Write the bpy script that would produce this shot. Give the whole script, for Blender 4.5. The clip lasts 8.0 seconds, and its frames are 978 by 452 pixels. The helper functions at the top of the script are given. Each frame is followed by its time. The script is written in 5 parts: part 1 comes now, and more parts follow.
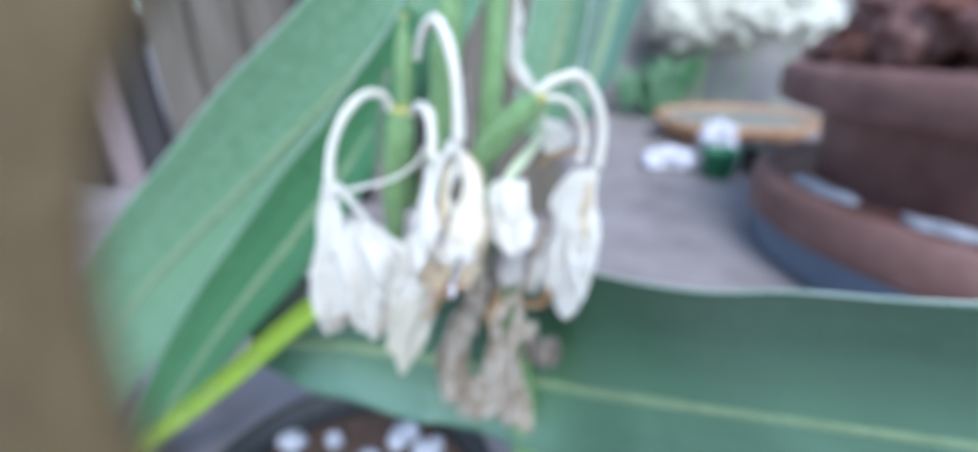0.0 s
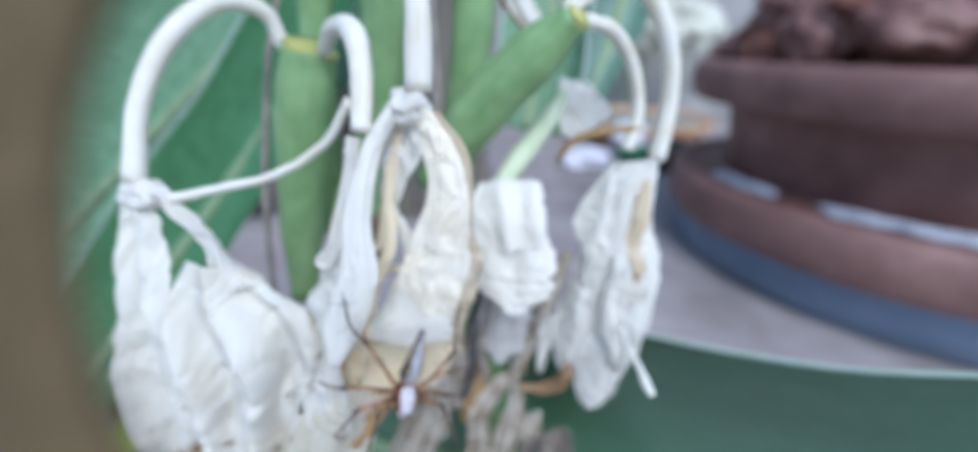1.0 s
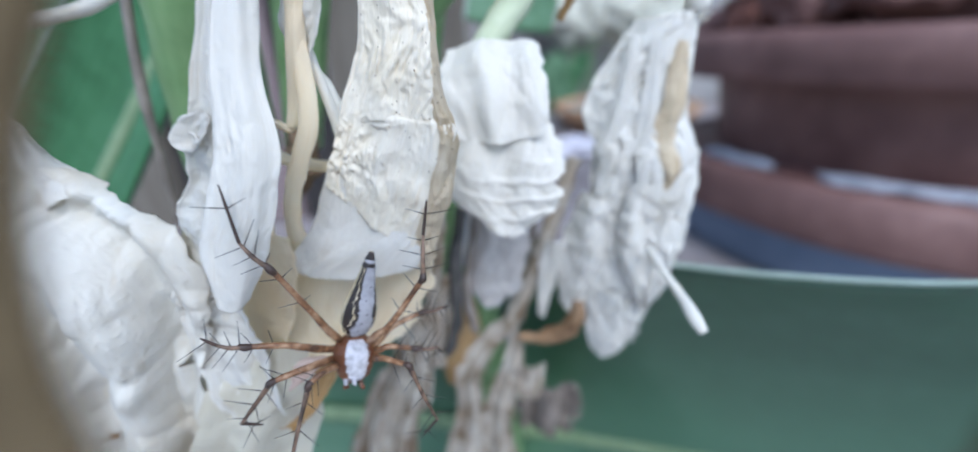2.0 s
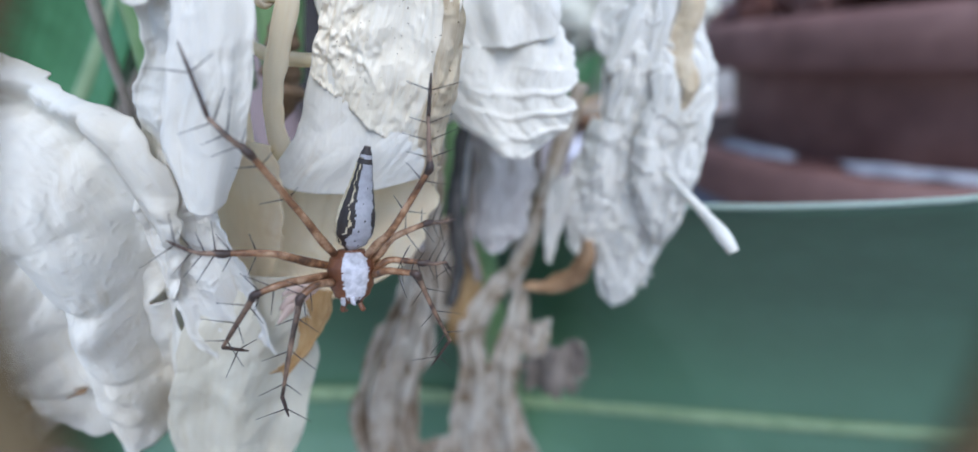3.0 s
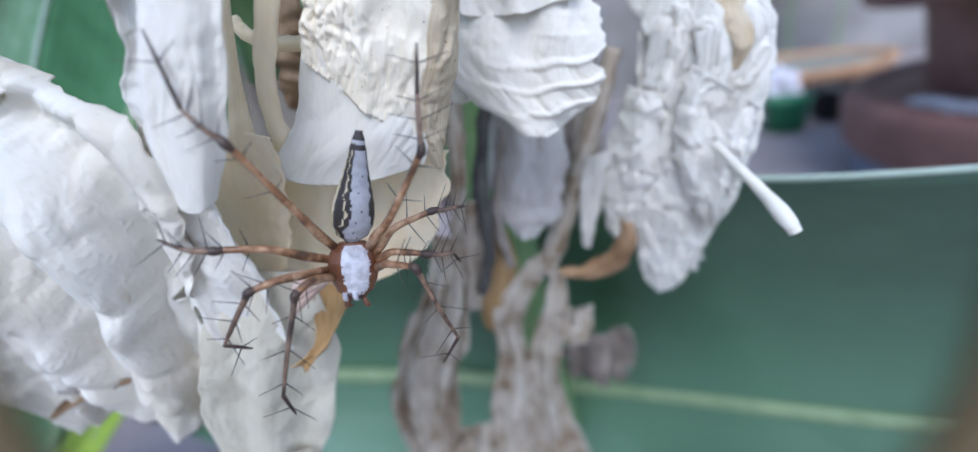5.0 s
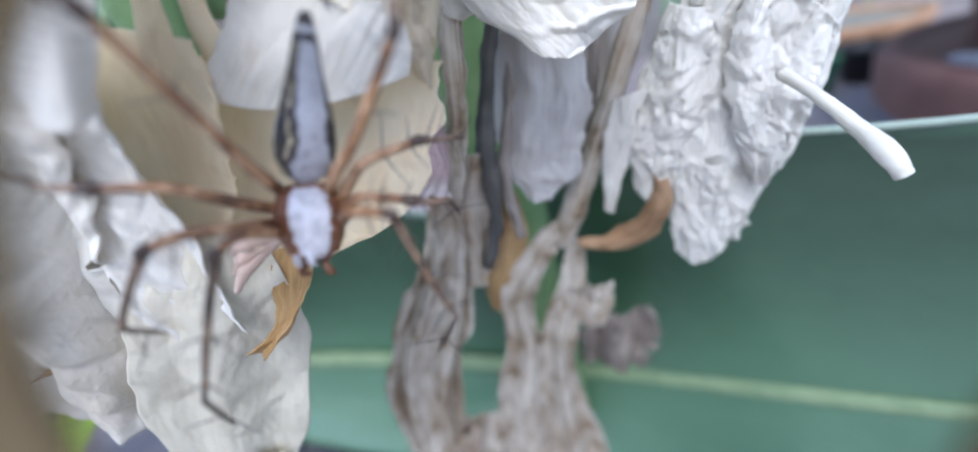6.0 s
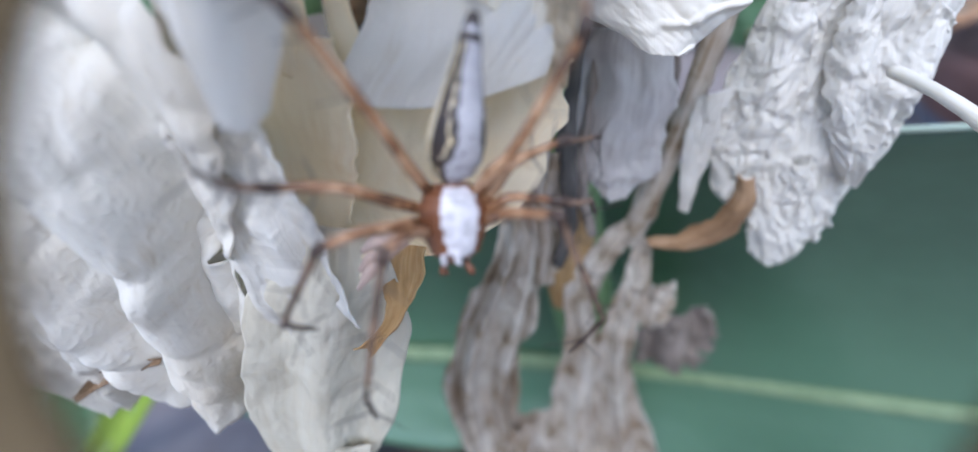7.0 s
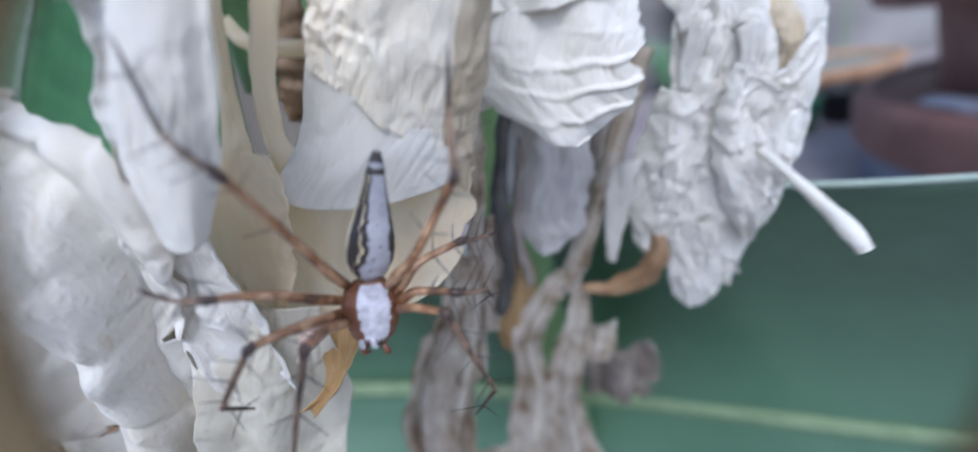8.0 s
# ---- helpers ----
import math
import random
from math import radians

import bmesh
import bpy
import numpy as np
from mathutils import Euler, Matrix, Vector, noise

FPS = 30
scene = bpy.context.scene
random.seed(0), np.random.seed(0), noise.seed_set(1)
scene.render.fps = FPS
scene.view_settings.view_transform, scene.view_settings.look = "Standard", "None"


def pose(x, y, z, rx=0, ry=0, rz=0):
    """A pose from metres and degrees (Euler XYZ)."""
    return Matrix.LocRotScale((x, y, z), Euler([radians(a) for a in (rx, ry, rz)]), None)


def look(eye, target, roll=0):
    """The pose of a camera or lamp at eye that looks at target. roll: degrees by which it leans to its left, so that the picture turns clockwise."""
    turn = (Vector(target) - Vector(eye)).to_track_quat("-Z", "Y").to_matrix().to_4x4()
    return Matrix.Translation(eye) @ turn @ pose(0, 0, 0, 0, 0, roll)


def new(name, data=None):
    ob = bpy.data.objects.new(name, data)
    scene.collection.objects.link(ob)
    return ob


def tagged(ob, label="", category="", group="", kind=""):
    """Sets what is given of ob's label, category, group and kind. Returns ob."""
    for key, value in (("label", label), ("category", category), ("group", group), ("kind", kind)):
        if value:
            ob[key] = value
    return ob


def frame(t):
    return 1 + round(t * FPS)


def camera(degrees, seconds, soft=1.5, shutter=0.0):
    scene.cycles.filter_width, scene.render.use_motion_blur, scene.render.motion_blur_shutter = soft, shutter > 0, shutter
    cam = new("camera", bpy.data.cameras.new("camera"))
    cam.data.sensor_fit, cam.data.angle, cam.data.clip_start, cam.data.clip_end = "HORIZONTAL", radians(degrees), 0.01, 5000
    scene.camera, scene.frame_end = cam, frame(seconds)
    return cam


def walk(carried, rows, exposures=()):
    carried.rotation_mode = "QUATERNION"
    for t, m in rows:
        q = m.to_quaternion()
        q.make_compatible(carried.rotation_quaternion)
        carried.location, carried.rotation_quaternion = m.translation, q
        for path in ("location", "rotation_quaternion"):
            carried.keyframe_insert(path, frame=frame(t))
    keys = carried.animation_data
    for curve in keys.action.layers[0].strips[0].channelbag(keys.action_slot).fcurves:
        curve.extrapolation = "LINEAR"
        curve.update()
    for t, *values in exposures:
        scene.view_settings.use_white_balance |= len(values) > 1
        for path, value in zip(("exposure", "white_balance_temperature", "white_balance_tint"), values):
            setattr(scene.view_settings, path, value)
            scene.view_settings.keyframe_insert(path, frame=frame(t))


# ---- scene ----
cam = camera(97.0, 8.0, shutter=0.5)
FLOWER = Vector((0, 0, 0.25))


# Flower and camera rows share the sway of the plant: (seconds, yaw, pitch, roll) about the flower head.
SWAY = [
    (0, 2, 2.5, 0),
    (0.5, 0, 0, 0),
    (1, -3, 0, 0),
    (1.2, -3, 1.2, 0),
    (2.3, -1, 5.8, -1),
    (2.5, 0, 6.5, -1),
    (3, 1.2, 7.2, -1.5),
    (3.5, 5, 8.9, -2),
    (4, 7.5, 9.5, -3),
    (4.5, 9, 9.5, -4),
    (5.8, 9.5, 7, -4),
    (6, 10.5, 7, -4),
    (6.5, 11, 6.8, -4),
    (7, 11, 7.5, -4),
    (7.5, 10.5, 8.5, -4),
    (8, 10, 9.5, -4),
]
SWAY_AT = {t: Matrix.Translation(FLOWER) @ (Matrix.Rotation(radians(a), 4, "Z") @ Matrix.Rotation(radians(b), 4, "X") @ Matrix.Rotation(radians(-c), 4, "Y")) @ Matrix.Translation(-FLOWER) for t, a, b, c in SWAY}

# The eye in metres and yaw, pitch, lean in degrees, relative to the swaying flower head.
ROWS = [
    (0, 0.01836, -0.10795, 0.30635, 10.59, -25.91, 1.28),
    (0.5, 0.00730, -0.07970, 0.29460, 7.03, -22.90, 0.28),
    (1, 0.00252, -0.05621, 0.28294, 4.22, -22.78, -0.59),
    (1.2, 0.00251, -0.05290, 0.27738, 3.26, -23.90, -0.37),
    (2.3, 0.00136, -0.03898, 0.26360, -0.25, -28.53, 1.67),
    (2.5, 0.00182, -0.03961, 0.26113, -1.17, -28.76, 1.82),
    (3, -0.00095, -0.03996, 0.25760, -1.46, -28.87, 2.17),
    (3.5, 0.00146, -0.03968, 0.25767, -1.53, -29.92, 2.59),
    (4, 0.00401, -0.03793, 0.25739, 0.78, -30.93, 3.93),
    (4.5, 0.00326, -0.03893, 0.25734, 4.21, -31.40, 6.82),
    (5.8, 0.00096, -0.03062, 0.25175, 2.98, -31.62, 8.11),
    (6, 0.00070, -0.03025, 0.24914, 4.16, -33.04, 7.86),
    (6.5, -0.00081, -0.03020, 0.24814, 4.03, -33.49, 7.11),
    (7, -0.00596, -0.03057, 0.25025, 6.41, -33.31, 8.44),
    (7.5, -0.00506, -0.02839, 0.25009, 4.30, -32.09, 8.21),
    (8, -0.00050, -0.03210, 0.25575, 3.23, -30.82, 8.21),
]
PATH = [(t, SWAY_AT[t] @ pose(x, y, z, 90 + pitch, lean, yaw)) for t, x, y, z, yaw, pitch, lean in ROWS]
walk(cam, PATH, exposures=[(0, 1.12, 5680, 7), (1, 0.83, 5640, 7.5), (3, 0.79, 5680, 9), (4.5, 0.80, 5660, 11), (6.5, 1.12, 5780, 12.5), (7, 0.92, 5770, 13), (7.5, 0.80, 5800, 14), (8, 0.78, 5720, 13)])
cam.data.dof.use_dof = True
cam.data.dof.focus_distance = 0.032
cam.data.dof.aperture_fstop = 13.0

# ---- light: an overcast sky over a shaded yard ----
world = bpy.data.worlds.new("sky")
scene.world = world
world.use_nodes = True
wn = world.node_tree.nodes
sky = wn.new("ShaderNodeTexSky")
sky.sky_type, sky.sun_disc, sky.sun_elevation, sky.sun_rotation = "NISHITA", False, radians(48), radians(140)
wn["Background"].inputs["Strength"].default_value = 0.145
world.node_tree.links.new(sky.outputs[0], wn["Background"].inputs["Color"])
sun = new("sun", bpy.data.lights.new("sun", "SUN"))
sun.data.energy, sun.data.angle, sun.data.color = 1.33, radians(28), (1.0, 0.97, 0.92)
sun.matrix_world = look((0.12, -0.76, 0.86), (0, 0, 0))


# ---- materials ----
def mat(name):
    m = bpy.data.materials.new(name)
    m.use_nodes = True
    return m, m.node_tree.nodes, m.node_tree.links


def node(ns, kind, **values):
    n = ns.new(kind)
    for key, value in values.items():
        n.inputs[key].default_value = value
    return n


def ramp(ns, ls, source, stops):
    r = ns.new("ShaderNodeValToRGB")
    e = r.color_ramp.elements
    while len(e) < len(stops):
        e.new(0.5)
    for k, (at, col) in zip(e, stops):
        k.position, k.color = at, (*col, 1)
    ls.new(source, r.inputs[0])
    return r.outputs[0]


def mapped(ns, ls, scale, coord="UV"):
    c = ns.new("ShaderNodeTexCoord")
    m = ns.new("ShaderNodeMapping")
    m.inputs["Scale"].default_value = scale
    ls.new(c.outputs[coord], m.inputs["Vector"])
    return m.outputs[0]


def tissue(name, stops, vein=(2, 26, 1), stain=None, translucence=0.35, rough=0.75, bump=0.5, fine=0.00012, gloss=0.2, speck=None, grain=1300.0, wax=0.0, relief=2.4, centre=None):
    """Petals and leaves: veins along the length, blotches, light that comes through the sheet."""
    m, ns, ls = mat(name)
    b = ns["Principled BSDF"]
    v = node(ns, "ShaderNodeTexNoise", Scale=1.0, Detail=6.0, Roughness=0.6)
    ls.new(mapped(ns, ls, vein), v.inputs["Vector"])
    blot = node(ns, "ShaderNodeTexNoise", Scale=240.0, Detail=4.0)
    ls.new(mapped(ns, ls, (1, 1, 1), "Object"), blot.inputs["Vector"])
    both = node(ns, "ShaderNodeMath")
    both.operation = "MULTIPLY_ADD"
    both.inputs[1].default_value = 0.55
    ls.new(v.outputs[0], both.inputs[0])
    half = node(ns, "ShaderNodeMath")
    half.operation = "MULTIPLY"
    half.inputs[1].default_value = 0.45
    ls.new(blot.outputs[0], half.inputs[0])
    ls.new(half.outputs[0], both.inputs[2])
    colour = ramp(ns, ls, both.outputs[0], stops)
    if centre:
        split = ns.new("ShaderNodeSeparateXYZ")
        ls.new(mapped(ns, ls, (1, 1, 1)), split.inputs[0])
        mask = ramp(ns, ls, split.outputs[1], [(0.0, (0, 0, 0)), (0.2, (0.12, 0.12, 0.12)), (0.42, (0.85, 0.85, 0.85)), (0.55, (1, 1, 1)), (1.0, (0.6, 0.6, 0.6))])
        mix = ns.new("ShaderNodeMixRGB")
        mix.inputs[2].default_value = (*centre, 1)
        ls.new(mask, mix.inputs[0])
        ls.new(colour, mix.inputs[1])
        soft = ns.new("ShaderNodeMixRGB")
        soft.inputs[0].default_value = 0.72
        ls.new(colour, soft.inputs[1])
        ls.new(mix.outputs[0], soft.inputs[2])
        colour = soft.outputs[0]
    if stain:
        big = node(ns, "ShaderNodeTexNoise", Scale=120.0, Detail=3.0)
        ls.new(mapped(ns, ls, (1, 1, 0.5), "Object"), big.inputs["Vector"])
        mask = ramp(ns, ls, big.outputs[0], [(0.5, (0, 0, 0)), (0.72, (1, 1, 1))])
        mix = ns.new("ShaderNodeMixRGB")
        mix.inputs[2].default_value = (*stain, 1)
        ls.new(mask, mix.inputs[0])
        ls.new(colour, mix.inputs[1])
        colour = mix.outputs[0]
    if speck:
        dots = node(ns, "ShaderNodeTexNoise", Scale=3600.0, Detail=1.0)
        ls.new(mapped(ns, ls, (1, 1, 1), "Object"), dots.inputs["Vector"])
        mask = ramp(ns, ls, dots.outputs[0], [(0.735, (0, 0, 0)), (0.76, (1, 1, 1))])
        mix = ns.new("ShaderNodeMixRGB")
        mix.inputs[2].default_value = (*speck, 1)
        ls.new(mask, mix.inputs[0])
        ls.new(colour, mix.inputs[1])
        colour = mix.outputs[0]
    ls.new(colour, b.inputs["Base Color"])
    b.inputs["Roughness"].default_value = rough
    b.inputs["Specular IOR Level"].default_value = gloss
    b.inputs["Coat Weight"].default_value, b.inputs["Coat Roughness"].default_value = wax, 0.4
    fineg = node(ns, "ShaderNodeTexNoise", Scale=grain, Detail=6.0, Roughness=0.6)
    fineg.noise_type = "RIDGED_MULTIFRACTAL"
    ls.new(mapped(ns, ls, (1, 1, 1), "Object"), fineg.inputs["Vector"])
    add = node(ns, "ShaderNodeMath")
    add.operation = "MULTIPLY_ADD"
    add.inputs[1].default_value = 0.5
    ls.new(fineg.outputs[0], add.inputs[0])
    less = node(ns, "ShaderNodeMath")
    less.operation = "MULTIPLY"
    less.inputs[1].default_value = 0.35
    ls.new(v.outputs[0], less.inputs[0])
    ls.new(less.outputs[0], add.inputs[2])
    bp = node(ns, "ShaderNodeBump", Strength=bump, Distance=fine * relief)
    ls.new(add.outputs[0], bp.inputs["Height"])
    ls.new(bp.outputs[0], b.inputs["Normal"])
    if translucence:
        tr = ns.new("ShaderNodeBsdfTranslucent")
        warm = node(ns, "ShaderNodeGamma", Gamma=1.35)
        ls.new(colour, warm.inputs["Color"])
        ls.new(warm.outputs[0], tr.inputs["Color"])
        ls.new(bp.outputs[0], tr.inputs["Normal"])
        mx = node(ns, "ShaderNodeMixShader", Fac=translucence)
        ls.new(b.outputs[0], mx.inputs[1])
        ls.new(tr.outputs[0], mx.inputs[2])
        ls.new(mx.outputs[0], ns["Material Output"].inputs["Surface"])
    return m


def rough_mat(name, stops, scale, rough=0.8, bump=0.4, dist=0.002, coord="Object", stretch=(1, 1, 1), metal=0.0):
    m, ns, ls = mat(name)
    b = ns["Principled BSDF"]
    n = node(ns, "ShaderNodeTexNoise", Scale=scale, Detail=8.0, Roughness=0.65)
    ls.new(mapped(ns, ls, stretch, coord), n.inputs["Vector"])
    ls.new(ramp(ns, ls, n.outputs[0], stops), b.inputs["Base Color"])
    b.inputs["Roughness"].default_value, b.inputs["Metallic"].default_value = rough, metal
    bp = node(ns, "ShaderNodeBump", Strength=bump, Distance=dist)
    ls.new(n.outputs[0], bp.inputs["Height"])
    ls.new(bp.outputs[0], b.inputs["Normal"])
    return m


WHITE = tissue("withered_white", [(0.22, (0.70, 0.61, 0.48)), (0.42, (0.835, 0.80, 0.73)), (0.75, (0.88, 0.865, 0.82))], translucence=0.34, bump=0.9, fine=0.0002)
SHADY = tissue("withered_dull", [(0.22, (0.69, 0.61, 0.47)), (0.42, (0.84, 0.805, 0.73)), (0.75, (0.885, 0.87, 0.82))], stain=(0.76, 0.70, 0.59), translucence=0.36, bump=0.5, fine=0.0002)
CREAM = tissue("withered_cream", [(0.22, (0.83, 0.67, 0.44)), (0.45, (0.93, 0.83, 0.64)), (0.75, (0.95, 0.88, 0.72))], stain=(0.87, 0.72, 0.46), vein=(2, 12, 1), translucence=0.4, bump=0.25, fine=0.0001)
IVORY = tissue("withered_ivory", [(0.22, (0.74, 0.60, 0.40)), (0.42, (0.88, 0.80, 0.655)), (0.75, (0.91, 0.86, 0.755))], vein=(3, 34, 1), stain=(0.85, 0.77, 0.61), translucence=0.12, bump=1.0, fine=0.0002, speck=(0.25, 0.17, 0.09), relief=1.3)
TANL = tissue("light_tan", [(0.25, (0.50, 0.36, 0.19)), (0.5, (0.72, 0.60, 0.42)), (0.75, (0.84, 0.76, 0.62))], vein=(3, 20, 1), translucence=0.3, rough=0.5, bump=1.0, fine=0.0002, speck=(0.2, 0.13, 0.06))
# White petal in shadow: the shade is put into this grey.
SHADE_GREYP = tissue("shade_grey_petal", [(0.25, (0.44, 0.40, 0.36)), (0.45, (0.64, 0.60, 0.57)), (0.7, (0.74, 0.72, 0.69))], translucence=0.35)
TAN = tissue("tan_tissue", [(0.25, (0.20, 0.11, 0.04)), (0.5, (0.44, 0.28, 0.125)), (0.75, (0.64, 0.47, 0.27))], translucence=0.3, rough=0.45)
DRY = tissue("dry_grey", [(0.36, (0.13, 0.08, 0.05)), (0.43, (0.42, 0.33, 0.23)), (0.50, (0.62, 0.55, 0.46)), (0.64, (0.79, 0.75, 0.67))], stain=(0.40, 0.30, 0.21), vein=(0.8, 13, 1), translucence=0.4, bump=0.7, fine=0.00015)
AMBER = tissue("amber_tissue", [(0.3, (0.34, 0.19, 0.07)), (0.5, (0.56, 0.36, 0.16)), (0.7, (0.70, 0.52, 0.29))], vein=(1.5, 8, 1), translucence=0.35, rough=0.4)
RIND = tissue("brown_rind", [(0.25, (0.07, 0.04, 0.02)), (0.5, (0.22, 0.14, 0.08)), (0.75, (0.42, 0.31, 0.21))], vein=(1, 5, 1), translucence=0.1, rough=0.5)
GREYSTEM = tissue("grey_stem", [(0.3, (0.10, 0.09, 0.08)), (0.5, (0.27, 0.23, 0.20)), (0.7, (0.48, 0.43, 0.38))], translucence=0.0)
TUBE = tissue("flower_tube", [(0.3, (0.68, 0.60, 0.43)), (0.5, (0.79, 0.75, 0.66)), (0.7, (0.83, 0.81, 0.75))], vein=(1, 8, 1), translucence=0.15, rough=0.45)
PALEGREEN = tissue("pale_green", [(0.3, (0.42, 0.50, 0.30)), (0.6, (0.66, 0.70, 0.52))], vein=(1, 8, 1), translucence=0.1)
BUD = tissue("bud_green", [(0.3, (0.15, 0.27, 0.105)), (0.5, (0.24, 0.38, 0.17)), (0.7, (0.34, 0.48, 0.25))], vein=(1, 8, 1), translucence=0.1, rough=0.4)
YELLOW = tissue("bud_tip", [(0.3, (0.30, 0.33, 0.08)), (0.6, (0.50, 0.48, 0.18))], vein=(1, 8, 1), translucence=0.1)
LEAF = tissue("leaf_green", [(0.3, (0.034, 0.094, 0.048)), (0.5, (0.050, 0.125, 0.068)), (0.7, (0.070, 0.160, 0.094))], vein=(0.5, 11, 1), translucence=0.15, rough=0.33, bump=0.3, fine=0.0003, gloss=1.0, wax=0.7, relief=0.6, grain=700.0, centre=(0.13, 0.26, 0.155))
LEAF2 = tissue("leaf_light", [(0.3, (0.14, 0.28, 0.15)), (0.5, (0.21, 0.38, 0.22)), (0.7, (0.30, 0.47, 0.31))], vein=(1.5, 30, 1), translucence=0.3, rough=0.4, fine=0.0004, relief=0.6, gloss=0.5)
LEAF3 = tissue("leaf_mid", [(0.3, (0.045, 0.15, 0.055)), (0.5, (0.075, 0.225, 0.09)), (0.7, (0.11, 0.29, 0.135))], vein=(1.5, 30, 1), translucence=0.25, rough=0.4, fine=0.0004, relief=0.6, gloss=0.6)
# Bright lime paints the light on one leaf edge into its colour.
LIME_LIT = tissue("leaf_lime_lit", [(0.3, (0.22, 0.36, 0.03)), (0.6, (0.40, 0.55, 0.08))], vein=(1.5, 14, 1), translucence=0.3, rough=0.4)
EDGE = tissue("leaf_margin", [(0.3, (0.34, 0.44, 0.36)), (0.6, (0.50, 0.58, 0.50))], vein=(1, 6, 1), translucence=0.1, rough=0.4)
DARKSTEM = tissue("dark_stem", [(0.3, (0.03, 0.032, 0.032)), (0.5, (0.09, 0.085, 0.08)), (0.7, (0.22, 0.20, 0.18))], translucence=0.0)
PINK = tissue("pinkish_anther", [(0.3, (0.52, 0.34, 0.26)), (0.6, (0.78, 0.62, 0.52))], vein=(1, 6, 1), translucence=0.1)
RIB = tissue("midrib", [(0.3, (0.19, 0.28, 0.15)), (0.6, (0.32, 0.41, 0.24))], vein=(1, 6, 1), translucence=0.1, rough=0.4)

TIP = tissue("withered_tip", [(0.22, (0.56, 0.49, 0.35)), (0.42, (0.72, 0.67, 0.55)), (0.75, (0.78, 0.755, 0.66))], vein=(2, 16, 1), translucence=0.4, bump=0.3, fine=0.00015)
LIP = tissue("smooth_white", [(0.22, (0.68, 0.61, 0.50)), (0.42, (0.79, 0.75, 0.67)), (0.75, (0.83, 0.80, 0.74))], vein=(2, 30, 1), translucence=0.2, bump=0.45, fine=0.00012)
SHRIVEL = tissue("shrivelled_brown", [(0.3, (0.10, 0.08, 0.065)), (0.5, (0.24, 0.20, 0.17)), (0.7, (0.36, 0.31, 0.27))], vein=(1, 5, 1), translucence=0.15, bump=0.8, fine=0.0003)
RINDL = tissue("light_rind", [(0.25, (0.15, 0.08, 0.04)), (0.5, (0.36, 0.22, 0.12)), (0.75, (0.58, 0.42, 0.28))], vein=(1, 5, 1), translucence=0.15, rough=0.5)
COL_A = rough_mat("spider_orange", [(0.38, (0.085, 0.04, 0.02)), (0.5, (0.26, 0.125, 0.055)), (0.63, (0.50, 0.31, 0.18))], 800, 0.35, 0.3, 0.0001)
COL_B = rough_mat("spider_brown", [(0.3, (0.09, 0.032, 0.014)), (0.6, (0.20, 0.08, 0.035))], 700, 0.4, 0.3, 0.0001)
COL_L = rough_mat("spider_shin", [(0.4, (0.05, 0.030, 0.020)), (0.6, (0.25, 0.155, 0.10))], 900, 0.4, 0.3, 0.0001)
COL_C = rough_mat("spider_dark", [(0.3, (0.02, 0.012, 0.009)), (0.65, (0.085, 0.05, 0.035))], 1200, 0.45, 0.3, 0.0001)
COL_W = rough_mat("spider_white", [(0.35, (0.40, 0.385, 0.40)), (0.6, (0.66, 0.635, 0.66))], 1500, 0.6, 0.6, 0.0001)
COL_V = rough_mat("spider_lilac", [(0.3, (0.27, 0.26, 0.275)), (0.6, (0.45, 0.435, 0.455))], 700, 0.4, 0.4, 0.0001)
COL_G = rough_mat("spider_gold", [(0.3, (0.40, 0.30, 0.15)), (0.6, (0.70, 0.60, 0.42))], 900, 0.35, 0.3, 0.0001)
COL_K = rough_mat("spider_black", [(0.3, (0.012, 0.009, 0.008)), (0.7, (0.05, 0.035, 0.03))], 900, 0.4, 0.3, 0.0001)

RIM = rough_mat("rim_plastic", [(0.3, (0.088, 0.064, 0.034)), (0.7, (0.125, 0.092, 0.050))], 300, 0.85, 0.2, 0.0002)
RIM.node_tree.nodes["Principled BSDF"].inputs["Specular IOR Level"].default_value = 0.1
CONCRETE = rough_mat("concrete", [(0.3, (0.20, 0.17, 0.165)), (0.5, (0.30, 0.265, 0.26)), (0.7, (0.38, 0.345, 0.335))], 9, 0.9, 0.5, 0.004)
BROWN_R = rough_mat("brown_rim", [(0.3, (0.13, 0.064, 0.054)), (0.5, (0.19, 0.098, 0.083)), (0.7, (0.27, 0.15, 0.128))], 14, 0.6, 0.3, 0.002)
BROWN = rough_mat("brown_pot", [(0.3, (0.115, 0.050, 0.043)), (0.5, (0.18, 0.085, 0.07)), (0.7, (0.25, 0.132, 0.112))], 14, 0.55, 0.3, 0.002)
CLAY = rough_mat("clay", [(0.3, (0.36, 0.19, 0.10)), (0.6, (0.55, 0.34, 0.20))], 20, 0.85, 0.4, 0.002)
CLAY_D = rough_mat("brick_dark", [(0.3, (0.11, 0.042, 0.03)), (0.6, (0.19, 0.075, 0.05))], 20, 0.9, 0.5, 0.003)
MOSS = rough_mat("moss_soil", [(0.3, (0.13, 0.14, 0.11)), (0.6, (0.29, 0.30, 0.26))], 30, 0.95, 0.7, 0.006)
BLUE = rough_mat("blue_plastic", [(0.3, (0.10, 0.135, 0.195)), (0.7, (0.17, 0.21, 0.29))], 10, 0.5, 0.2, 0.002)
